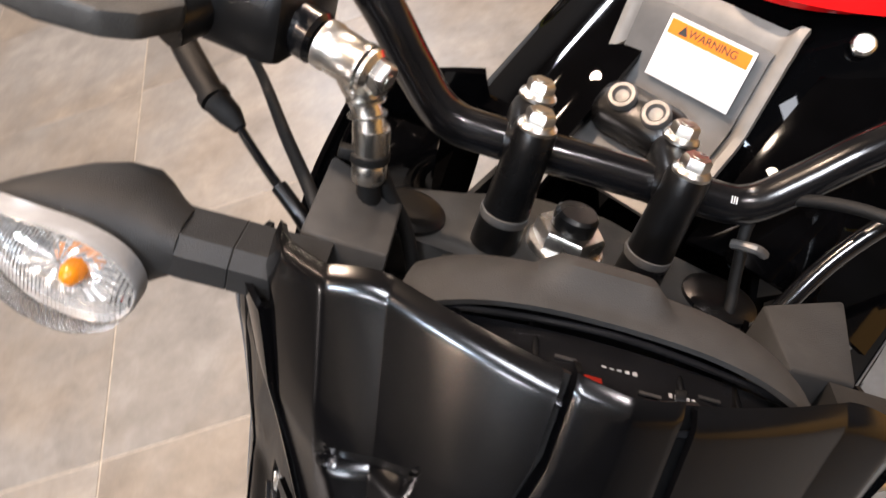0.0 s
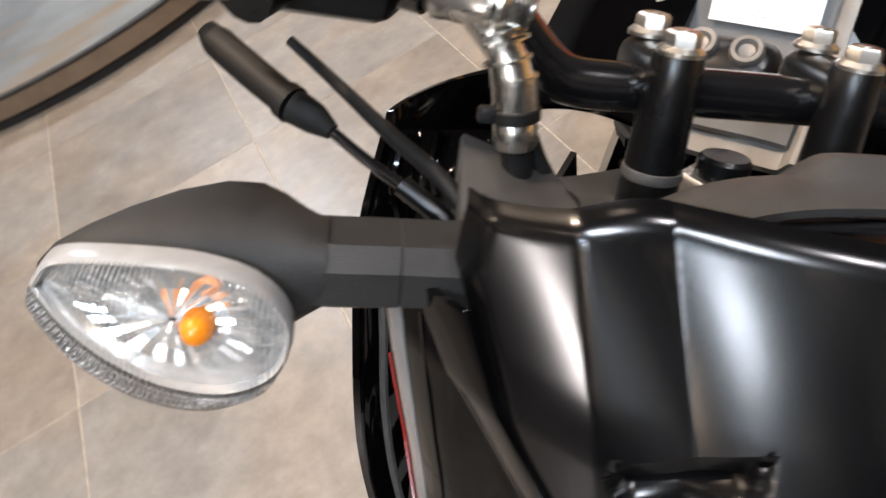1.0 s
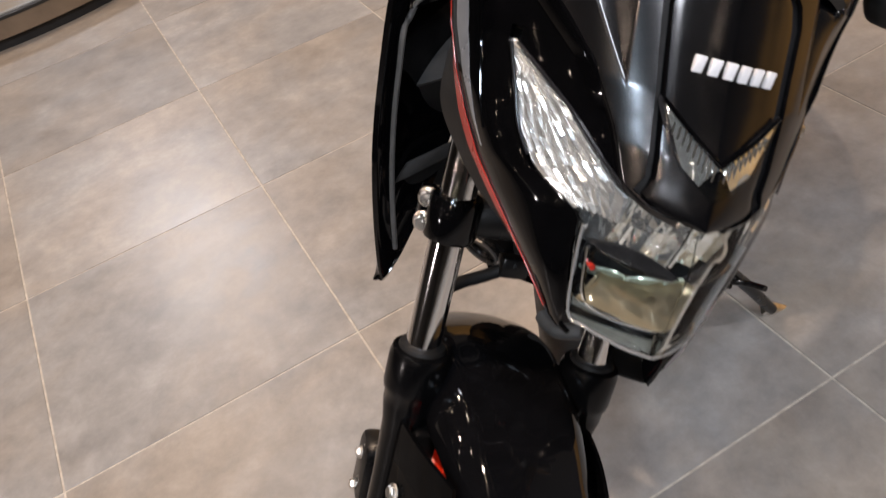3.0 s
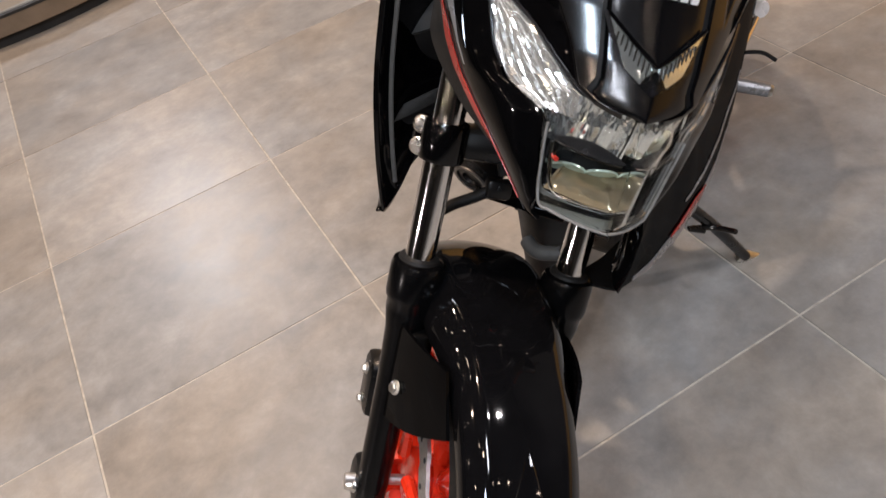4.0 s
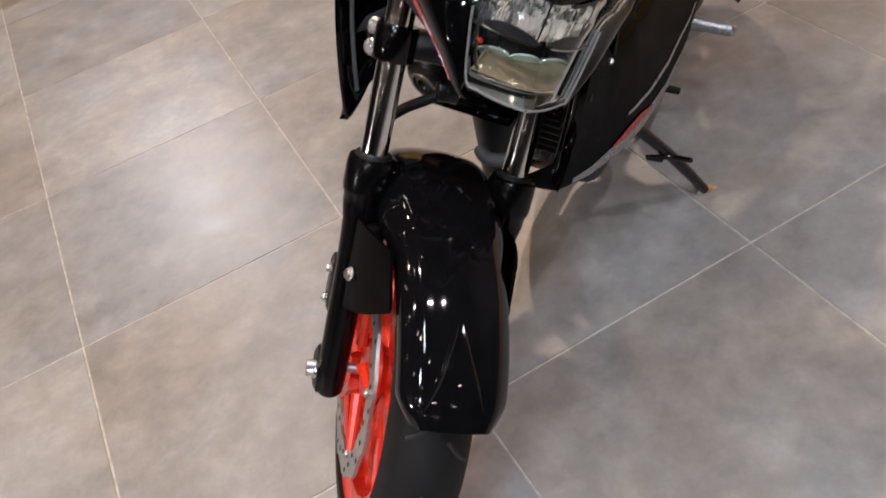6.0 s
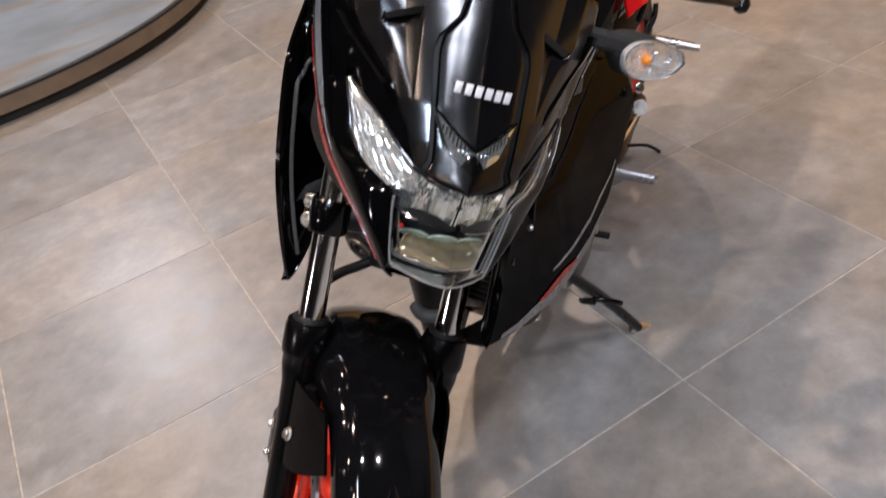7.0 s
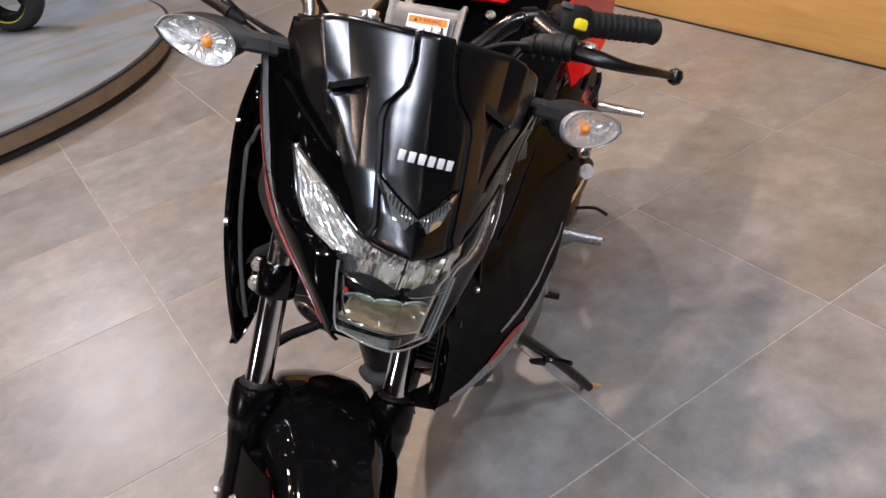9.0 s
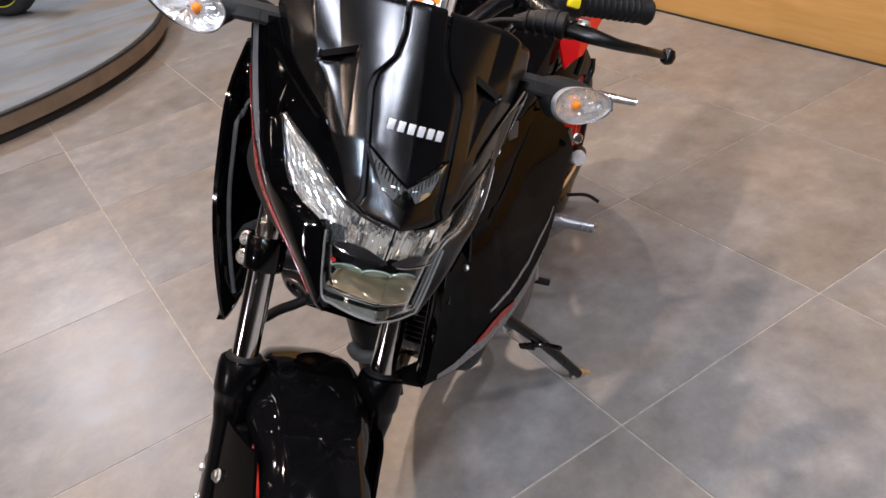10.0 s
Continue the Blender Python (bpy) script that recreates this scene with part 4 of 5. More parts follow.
HOUSING = [(.2735, -.102, -.097, .7195, .7245), (.268, -.105, -.095, .713, .731), (.258, -.109, -.090, .706, .737), (.246, -.112, -.082, .700, .742), (.232, -.114, -.070, .696, .7455), (.218, -.114, -.062, .694, .747),
           (.206, -.113, -.061, .696, .7465), (.198, -.113, -.068, .701, .745), (.190, -.113, -.077, .709, .7425), (.183, -.113, -.082, .715, .7405)]
for sx in (-1, 1):
    rings = []
    for x, y0, y1, z0, z1 in HOUSING:
        ring = []
        for k in range(24):
            c, q = math.cos(2 * math.pi * k / 24), math.sin(2 * math.pi * k / 24)
            ring.append((sx * x - .0045 * (1 + sx), (y0 + y1) / 2 + (y1 - y0) / 2 * math.copysign(abs(c) ** .75, c), (z0 + z1) / 2 + (z1 - z0) / 2 * math.copysign(abs(q) ** .75, q)))
        rings.append(ring)
    signal = front("turn_signal", add_rings(bmesh.new(), rings), SIGPLASTIC, "turn signal with matte charcoal housing and clear lens", sharp=60)
    front("signal_stalk", (lambda bm: add_rings(bm, [[(sx * x, yc + dy * wy, zc + dz * hz) for dy, dz in ((-1, -.7), (-1, .35), (-.62, 1), (.8, 1), (1, .8), (1, -.8), (.8, -1), (-.7, -1))]
                                                     for x, yc, zc, wy, hz in ((.120, -.098, .7285, .016, .0115), (.150, -.098, .7285, .0155, .011), (.1585, -.098, .7285, .0155, .011), (.159, -.098, .7285, .0150, .0106), (.1595, -.098, .7285, .0155, .011), (.180, -.098, .7280, .0155, .0112), (.192, -.096, .727, .0150, .0115))]))(bmesh.new()),
          SIGPLASTIC, "", signal, sharp=25)
    slens = front("signal_lens", add_rings(bmesh.new(), [almond(sx, y, sc) for y, sc in ((-.112, .985), (-.118, 1.0), (-.128, .985), (-.135, .93), (-.140, .80), (-.143, .55), (-.144, .15))], False), SIGLENS, "clear fluted lens", signal)
    slens.visible_shadow = False
    front("lens_border", add_rings(bmesh.new(), [almond(sx, y, sc) for y, sc in ((-.1150, 1.004), (-.1215, 1.006), (-.1255, .992), (-.1265, .970), (-.1255, .948), (-.1215, .94))], False), RIMWHITE, "frosted white lens border", signal, sharp=35)
    front("signal_reflector", add_rings(bmesh.new(), [almond(sx, y, sc, .0010 if .1 < sc < .6 else 0) for y, sc in ((-.1228, .945), (-.1212, .72), (-.1200, .50), (-.1193, .25), (-.1192, .03))], False), SIGREFLECT, "bright faceted reflector bowl", signal, sharp=1)
    front("signal_bulb", lathe([(.0012, -.0075), (.0036, -.006), (.0052, -.002), (.0050, .003), (.0034, .008)], (sx * .221 - .0045 * (1 + sx), -.1225, .7165), (0, 1, 0), 18), AMBER, "amber bulb", signal)

# brackets beside the dash
for sx in (-1, 1):
    out = [(sx * .137, -.080, 0), (sx * .095, -.093, 0), (sx * .095, -.042, 0), (sx * .134, -.037, 0)]
    bm = bmesh.new()
    low = [bm.verts.new((x, y, .700)) for x, y, _ in out]
    high = [bm.verts.new((x, y, z)) for (x, y, _), z in zip(out, (.738, .747, .744, .757))]
    bm.faces.new(low)
    bm.faces.new(high)
    for i in range(4):
        bm.faces.new((low[i], low[(i + 1) % 4], high[(i + 1) % 4], high[i]))
    bmesh.ops.bevel(bm, geom=list(bm.edges), offset=.002, segments=2, affect="EDGES", profile=.5)
    front("dash_bracket", bm, DASHGREY, "matte dark grey signal bracket")

# instrument cluster
dash = front("instrument_housing", box((0, -.105, .722), (.150, .070, .050), .010), PLASTIC, "dark instrument cluster behind the cowl")
front("dash_hood", sheet(lambda s, t: ((2 * s - 1) * (.088 - .012 * t), -.129 + .056 * t - .012 * (2 * s - 1) ** 2 * (1 - t), .7685 + .010 * math.sin(math.pi * min(1, t * 1.1)) - .022 * t - .014 * (2 * s - 1) ** 4 + (.008 * sstep(.20, .30, t) * sstep(.30, .36, s) * sstep(.64, .58, s))), 36, 12, .003), DASHGREY, "matte charcoal hood", dash)
front("dash_face", sheet(lambda s, t: ((2 * s - 1) * .088, (S((2 * s - 1) * .088, .765) + .007) * (1 - t) + (-.130) * t, .755 + .006 * t - .009 * (2 * s - 1) ** 2), 24, 8, -.003), DARKGLOSS, "dark display face", dash)
screen = front("dash_screen", sheet(lambda s, t: ((2 * s - 1) * .090, (S((2 * s - 1) * .09, .765) + .005) * (1 - t) + (-.128) * t, .759 + .006 * t + .004 * math.sin(math.pi * t) - .009 * (2 * s - 1) ** 2), 30, 12, .0015), SMOKELENS, "smoked clear screen", dash)
screen.visible_shadow = False
front("screen_bezel", tube([(x, S(x, .765) + .0045, .7625 - .009 * (x / .09) ** 2) for x in (-.088, -.06, -.03, 0, .03, .06, .088)] + [(.086, -.137, .757), (.06, -.132, .7615), (0, -.129, .7655), (-.06, -.132, .7615), (-.086, -.137, .757), (-.088, S(.088, .765) + .0045, .7535)], .0016, 8, 4), DARKGLOSS, "", dash)
# small grey bars added under the screen for its glints
for x, y in ((-.066, -.141), (-.040, -.147), (-.018, -.143), (.016, -.150), (.042, -.142), (.062, -.142)):
    front("dash_glint_bar", box((x, y, .7572 + .006 * (y + .168) / .062 - .009 * (x / .088) ** 2), (.009, .0016, .0008), 0), CASTGREY, "", dash)
for x, wd, y in ((-.055, .010, -.142), (.004, .016, -.141), (.030, .012, -.146)):
    for k in range(5):
        front("dash_mark", box((x - wd / 2 + wd * (k + .5) / 5, y, .7565 + .006 * (y + .168) / .062 - .009 * (x / .088) ** 2), (wd / 5 * .6, .0024, .0006), 0), LOGOWHITE, "", dash)
front("dash_warning_mark", box((-.008, -.150, .7585), (.009, .003, .0008), 0), REDLINE, "", dash)
for x in (-.062, -.030, .03, .055):
    front("dash_divider", box((x, -.132, .7580 - abs(x) * .06), (.003, .030, .006), .001), PLASTIC, "", dash)
front("dash_knob", lathe([(.004, 0), (.004, .002), (.003, .003)], (-.062, -.122, .7545), (0, 0, 1), 16), CASTGREY, "", dash)

# upper yoke, risers and handlebar
yoke = front("upper_fork_yoke", (lambda bm: add_plate(bm, [(-.118, -.010, .690), (-.100, -.030, .690), (-.060, -.026, .690), (-.030, -.034, .690), (.030, -.034, .690), (.060, -.026, .690), (.100, -.030, .690), (.118, -.010, .690),
                                                         (.110, .020, .690), (.060, .030, .690), (.030, .055, .690), (-.030, .055, .690), (-.060, .030, .690), (-.110, .020, .690)], .024, (0, 0, 1), .004))(bmesh.new()), YOKE, "dark cast upper fork yoke")
for sx in (-1, 1):
    front("fork_cap", lathe([(.022, .712), (.022, .7165), (.019, .718), (.012, .719)], (.092 * sx, -.004, 0), (0, 0, 1), 28), DARKMETAL, "", yoke)
nut = front("steering_nut", lathe([(.0230, .713), (.0230, .716), (.0220, .7175)], (0, .006, 0), (0, 0, 1), 30), ZINC, "large zinc steering stem nut", yoke)
front("stem_hex", lathe([(.0205, .716), (.0205, .7265), (.0190, .7285)], (0, .006, 0), (0, 0, 1), 6), ZINC, "", yoke)
front("stem_cap", lathe([(.0128, .727), (.0128, .737), (.0110, .739)], (0, .006, 0), (0, 0, 1), 24), DARKMETAL, "", yoke)
for sx in (-1, 1):
    riser = front("handlebar_riser", lathe([(.0150, .690), (.0138, .712), (.0126, .745), (.0118, .775), (.0115, .786), (.0100, .789)], (.041 * sx, -.009, 0), (0, 0, 1), 32), DARKMETAL, "black handlebar riser post")
    front("riser_ring", lathe([(.0130, .7315), (.0138, .7335), (.0136, .7365), (.0127, .737)], (.041 * sx, -.009, 0), (0, 0, 1), 32), CASTGREY, "worn bare ring", riser)
    front("bar_clamp", box((.041 * sx, .012, .774), (.025, .054, .026), .009, seg=3), DARKMETAL, "", riser)
    for y in (-.010, .028):
        front("clamp_bolt", hex_bolt((.041 * sx, y, .7875), (0, 0, 1), .0078, .010), ZINC, "bright flanged clamp bolt", riser)
bar_pts = lambda sx: [(sx * .085, .011, .7695), (sx * .108, .015, .789), (sx * .133, .019, .816), (sx * .158, .022, .834), (sx * .200, .023, .845), (sx * .275, .022, .856), (sx * .345, .020, .865)]
front("handlebar", tube([*bar_pts(-1)[::-1], (-.055, .0095, .767), (0, .0095, .767), (.055, .0095, .767), *bar_pts(1)], .0113, 18, 7), BARPAINT, "semi-gloss black tubular handlebar")
for k in range(3):
    front("bar_mark", box((.072 + .0014 * k, .0015, .7745), (.0005, .004, .0006), 0, Euler((radians(45), 0, 0))), LOGOWHITE)
for sx in (-1, 1):
    grip = front("handlebar_grip", lathe([(.0155, 0), (.0185, .002), (.0175, .006), (.0165, .02), (.0165, .105), (.018, .112), (.0155, .116), (.008, .118)], (sx * .238, .0225, .851), (sx * 1, -.02, .13), 24), RUBBER, "black ribbed rubber grip")
    for k in range(9):
        front("grip_rib", lathe([(.0168, 0), (.0176, .0015), (.0176, .0035), (.0168, .005)], Vector((sx * (.255 + .009 * k), .0222 - .0002 * k, .8532 + .00117 * k)), (sx * 1, -.02, .13), 20), RUBBER, "", grip)
    switch = front("switch_housing", box((sx * .224, .018, .848), (.048, .044, .044), .009, Euler((0, radians(-7 * sx), 0))), PLASTIC, "black switch housing")
    if sx > 0:
        front("horn_button", box((.228, -.007, .845), (.018, .010, .015), .004), YELLOW, "yellow horn button", switch)
        front("switch_slider", box((.205, -.004, .864), (.016, .008, .008), .002), GREYPLASTIC, "", switch)
    perch = front("lever_perch", tube([(sx * .176, .022, .838), (sx * .190, -.004, .824), (sx * .205, -.034, .812), (sx * .216, -.052, .806)], [.017, .015, .013, .013], 14, 5), DARKMETAL, "black lever perch")
    front("perch_clamp", lathe([(.0118, -.010), (.0175, -.010), (.0175, .010), (.0118, .010)], (sx * .168, .0222, .8365), (sx, 0, .3), 24), DARKMETAL, "", perch)
    if sx > 0:
        front("perch_boot", tube([(sx * .150, -.022, .800), (sx * .172, -.042, .806), (sx * .200, -.062, .807)], [.009, .0145, .0165], 14, 5), PLASTIC, "", perch)
        for k in range(4):
            front("boot_rib", lathe([(.0125 + .0009 * k, 0), (.0150 + .0010 * k, .001), (.0150 + .0010 * k, .003), (.0125 + .0009 * k, .004)], (sx * (.160 + .010 * k), -.032 - .0075 * k, .803 + .0012 * k), (sx * .8, -.6, .03), 18), PLASTIC, "", perch)
    front("lever_pivot_bolt", hex_bolt((-.234, -.046, .8205) if sx < 0 else (.224, -.060, .813), (0, 0, 1), .0075, .007), DARKMETAL if sx < 0 else ZINC, "", perch)
    up = .010 if sx < 0 else 0
    if sx < 0:
        front("lever_root", plate([(-.278, -.082, .806), (-.255, -.085, .806), (-.229, -.087, .806), (-.215, -.080, .806), (-.204, -.058, .806), (-.214, -.032, .806), (-.235, -.023, .806), (-.250, -.036, .806), (-.278, -.044, .806)], .013, (0, 0, 1), .003), YOKE, "worn dark metal lever root", perch)
        front("lever_boss", lathe([(.0130, 0), (.0130, .002), (.0115, .003)], (-.234, -.046, .819), (0, 0, 1), 24), YOKE, "", perch)
    lever = front("brake_lever" if sx < 0 else "clutch_lever", tube([(x, y + up, z + up) for x, y, z in ((sx * .212, -.052, .806), (sx * .235, -.070, .803), (sx * .270, -.078, .801), (sx * .315, -.066, .805), (sx * .352, -.050, .808))], [.013, .0125, .0085, .0072, .0065], 14, 6, .7), DARKMETAL, "curved hand lever with ball end")
    front("lever_ball", lathe([(.002, -.011), (.008, -.008), (.0105, 0), (.008, .008), (.002, .011)], (sx * .357, -.049 + up, .808 + up), (0, 0, 1), 20), DARKMETAL, "", lever)

# brake reservoir and its hose on the right
reservoir = front("brake_reservoir", box((-.187, -.014, .8150), (.060, .064, .038), .007, Euler((0, 0, radians(-14)))), DARKMETAL, "black brake fluid reservoir with metal lid")
front("reservoir_lid", box((-.192, -.020, .8325), (.048, .052, .006), .002, Euler((0, 0, radians(-16)))), STEEL, "brushed metal lid", reservoir)
front("lid_plate", box((-.192, -.020, .8360), (.034, .036, .003), .0012, Euler((0, 0, radians(-16)))), CASTGREY, "", reservoir)
for dx, dy in ((-.013, .019), (.012, -.020)):
    front("lid_screw", lathe([(.0055, 0), (.0055, .002), (.0035, .0028)], (-.192 + dx, -.020 + dy, .8370), (0, 0, 1), 16), ZINC, "", reservoir)
    # black bars on the screw head stand in for its shaded slots
    for rz in (20, 110):
        front("screw_slot_shade", box((-.192 + dx, -.020 + dy, .8399), (.006, .0011, .0005), 0, Euler((0, 0, radians(rz)))), SHADOWGAP, "", reservoir)
front("hose_port", lathe([(.0125, 0), (.0125, .022), (.0105, .024)], (-.172, -.028, .814), (.047, -.019, -.006), 24), BARPAINT, "", reservoir)
front("banjo_fitting", lathe([(.0118, 0), (.0118, .004), (.0112, .005), (.0112, .019), (.0118, .020), (.0118, .023)], (-.148, -.037, .8105), (.047, -.019, -.006), 24), ZINC, "bright zinc banjo fitting", reservoir)
front("banjo_bolt", hex_bolt((-.1255, -.0462, .8078), (.047, -.019, -.006), .0085, .011), ZINC, "", reservoir)
front("banjo_neck", tube([(-.135, -.042, .806), (-.123, -.047, .791), (-.118, -.049, .779)], [.0085, .007, .0085], 14, 5), ZINC, "", reservoir)
for dz in (.799, .795, .788):
    front("neck_groove", lathe([(.0078, -.0006), (.0094, -.0004), (.0094, .0006), (.0078, .0008)], (-.1225 + (.791 - dz) * .3, -.0475, dz), (.30, -.1, -.95), 20), ZINC, "", reservoir)
hose = front("brake_hose_upper", tube([(-.114, -.049, .757), (-.110, -.046, .735), (-.100, -.035, .690), (-.080, -.010, .62), (-.04, .005, .50), (-.012, .012, .42)], .0062, 12, 6), RUBBER, "black brake hose running down behind the cowl")
front("hose_ferrule", lathe([(.0085, 0), (.0088, .003), (.0088, .014), (.007, .016), (.0085, .019), (.0085, .026), (.0075, .028)], (-.118, -.049, .783), (.14, .0, -.99), 20), ZINC, "crimped zinc ferrule", hose)
front("cable_tie", lathe([(.0092, 0), (.0098, .0005), (.0098, .0045), (.0092, .005)], (-.1165, -.049, .771), (.14, .0, -.99), 20), RUBBER, "", hose)
front("tie_head", box((-.127, -.051, .768), (.007, .006, .006), .001), RUBBER, "", hose)

# throttle cables
cable = front("throttle_cable", tube([(-.240, .022, .775), (-.234, .018, .770), (-.218, .001, .763), (-.202, -.014, .756)], [.0045, .0072, .0072, .0070], 14, 5), PLASTIC, "black throttle cable with rubber boot")
front("boot_collar", tube([(-.2035, -.0125, .7565), (-.2000, -.0155, .7550)], [.0082, .0082], 16, 1), PLASTIC, "", cable)
front("boot_cone", tube([(-.200, -.0155, .755), (-.191, -.020, .7515), (-.184, -.024, .748)], [.0074, .0066, .0036], 14, 4), RUBBER, "", cable)
front("inner_cable", tube([(-.184, -.024, .748), (-.170, -.035, .741), (-.155, -.047, .735)], .0025, 10, 4), BARPAINT, "", cable)
front("cable_sleeve", tube([(-.156, -.046, .7355), (-.139, -.056, .726), (-.122, -.062, .708), (-.105, -.05, .66)], .0042, 12, 5), DARKMETAL, "", cable)
cable = front("switch_cable", tube([(-.205, .030, .771), (-.188, .019, .760), (-.162, -.018, .748), (-.135, -.054, .735), (-.115, -.066, .70)], [.0024, .0028, .0034, .0036, .0036], 12, 6), RUBBER, "black sheathed switch cable")
front("side_cable", tube([(-.112, -.047, .765), (-.103, -.044, .748), (-.090, -.042, .728), (-.078, -.044, .70)], .0040, 10, 5), RUBBER, "thin black cable beside the yoke")
front("clutch_cable", tube([(.200, -.058, .808), (.165, -.045, .803), (.130, -.015, .797), (.100, .010, .778), (.090, .008, .760), (.092, -.006, .735), (.094, -.022, .70), (.08, -.02, .62)], .0034, 12, 6), RUBBER, "black sheathed clutch cable")
front("switch_wire", tube([(.190, .020, .835), (.165, .004, .805), (.135, -.008, .765), (.115, -.022, .725), (.105, -.03, .69)], .0055, 12, 6), BARPAINT, "black sheathed switch wiring")
front("wire_clip", tube([(.082, -.004, .752), (.091, -.012, .757), (.100, -.006, .752)], .0028, 8, 4), CASTGREY)


# ---- tank and body ----
def shell(rings, mat, name, label, parent=None, sharp=50):
    return body(name, add_rings(bmesh.new(), rings), mat, label, parent, sharp)


def oval(y, half, z0, z1, n=28, power=2.6, x0=0.0):
    ring = []
    for k in range(n):
        a = 2 * math.pi * k / n
        c, s = math.cos(a), math.sin(a)
        ring.append((x0 + half * math.copysign(abs(c) ** (2 / power), c), y, (z0 + z1) / 2 + (z1 - z0) / 2 * math.copysign(abs(s) ** (2 / power), s)))
    return ring


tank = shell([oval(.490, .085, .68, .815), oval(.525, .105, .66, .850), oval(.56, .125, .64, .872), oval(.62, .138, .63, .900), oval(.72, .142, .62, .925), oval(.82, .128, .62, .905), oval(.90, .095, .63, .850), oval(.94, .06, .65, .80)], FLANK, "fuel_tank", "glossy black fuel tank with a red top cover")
body("tank_red_cover", sheet(lambda s, t: ((2 * s - 1) * (.055 + .040 * math.sin(math.pi * min(1, t * 1.1 + .12))), .557 + .335 * t + .060 * (2 * s - 1) ** 2, .900 + .030 * math.sin(math.pi * (.18 + .7 * t)) - .022 * (2 * s - 1) ** 2), 28, 24, .006), REDPAINT, "bright red tank top", tank)
for sx in (-1, 1):
    body("tank_red_flank", sheet(lambda s, t, sx=sx: (sx * (.136 + .040 * s ** .8 - .010 * t) - .008 * (1 + sx), .69 + .30 * s + .05 * t, .850 - .14 * t + .01 * s), 14, 12, .004 * sx), REDPAINT, "red side flash", tank)
    body("tank_bolt", lathe([(.0075, 0), (.0075, .003), (.006, .0045), (.0025, .0045)], (sx * .062, .592, .884), (.25 * sx, -.45, 1), 20), ZINC, "socket-head tank bolt", tank)
    body("tank_front_bolt", lathe([(.004, 0), (.004, .003)], (sx * .066, .500, .852), (0, -.5, 1), 14), ZINC, "", tank)
    body("tank_shoulder", sheet(lambda s, t, sx=sx: (sx * (.052 + .112 * s), .435 + .210 * t + .030 * s, .842 + .045 * t - .050 * s * s), 16, 16, .005 * -sx), GLOSS, "glossy black shoulder panel", tank)

red_corner = [Vector(p) for p in ((.130, .784, .755), (.170, .949, .753), (.150, .762, .715), (.166, .812, .722))]
body("tank_red_wing", sheet(lambda s, t: tuple(red_corner[0].lerp(red_corner[1], s).lerp(red_corner[2].lerp(red_corner[3], s), t) + Vector((0, -.006, .004)) * math.sin(math.pi * s)), 14, 12, .005), REDPAINT, "red flared tank wing", tank)
panel = body("key_panel", sheet(lambda s, t: (-.020 + (2 * s - 1) * (.054 + .004 * t), .450 + .116 * t, lerp_table(.450 + .116 * t, [(.45, .820), (.510, .838), (.519, .8435), (.549, .8825), (.566, .890)]) - .003 + .008 * sstep(.78, .92, abs(2 * s - 1)) + .008 * sstep(.86, .95, t)), 40, 40, -.006), PANELRIM, "light grey rimmed key panel in front of the tank")
body("panel_inset", sheet(lambda s, t: (-.020 + (2 * s - 1) * (.044 + .003 * t), .460 + .092 * t, lerp_table(.460 + .092 * t, [(.455, .826), (.510, .842), (.519, .8475), (.549, .8865), (.58, .8955)]) + .0010 * min(1, 6 * min(s, 1 - s))), 16, 20, -.005), PANELGREY, "dark grey inset", panel)
ML = MB @ Matrix.Translation((-.011, .5325, .8728)) @ Euler((radians(52.5), 0, 0)).to_matrix().to_4x4()
label = part("warning_label", box((0, 0, 0), (.062, .041, .0008), .0003), PAPER, bike, "white warning label with an orange heading", ML)
part("label_heading", box((0, .0135, .0006), (.058, .0098, .0005), 0), ORANGE, label, "orange heading band", ML)
lettering("WARNING", .0072, ML @ Matrix.Translation((.003, .0135, .0010)), INK, label, "heading_text")
part("warning_triangle", plate([(-.0215, .0105, .0009), (-.0145, .0105, .0009), (-.018, .0168, .0009)], .0003), INK, label, "", ML)
for k, wd in enumerate((.046, .050, .044, .048, .030)):
    for j in range(5):
        part("label_text_bar", box((-.026 + wd * (j + .5) / 5, .0045 - .0048 * k, .0006), (wd / 5 * (.55 + .1 * ((j * 3 + k) % 4)), .0011, .0003), 0), FAINTINK, label, "", ML)
lock = body("ignition_lock", box((-.023, .490, .848), (.066, .036, .030), .014, Euler((radians(20), 0, 0)), seg=4), DARKMETAL, "black ignition lock with bright keyway ring")
for x in (-.036, -.010):
    body("lock_ring", lathe([(.0098, 0), (.0098, .006), (.0086, .0080), (.0062, .0080), (.0045, .0055), (.0012, .0050)], (x, .489, .860), (0, -.34, .94), 28), CASTGREY, "dull metal ring", lock)

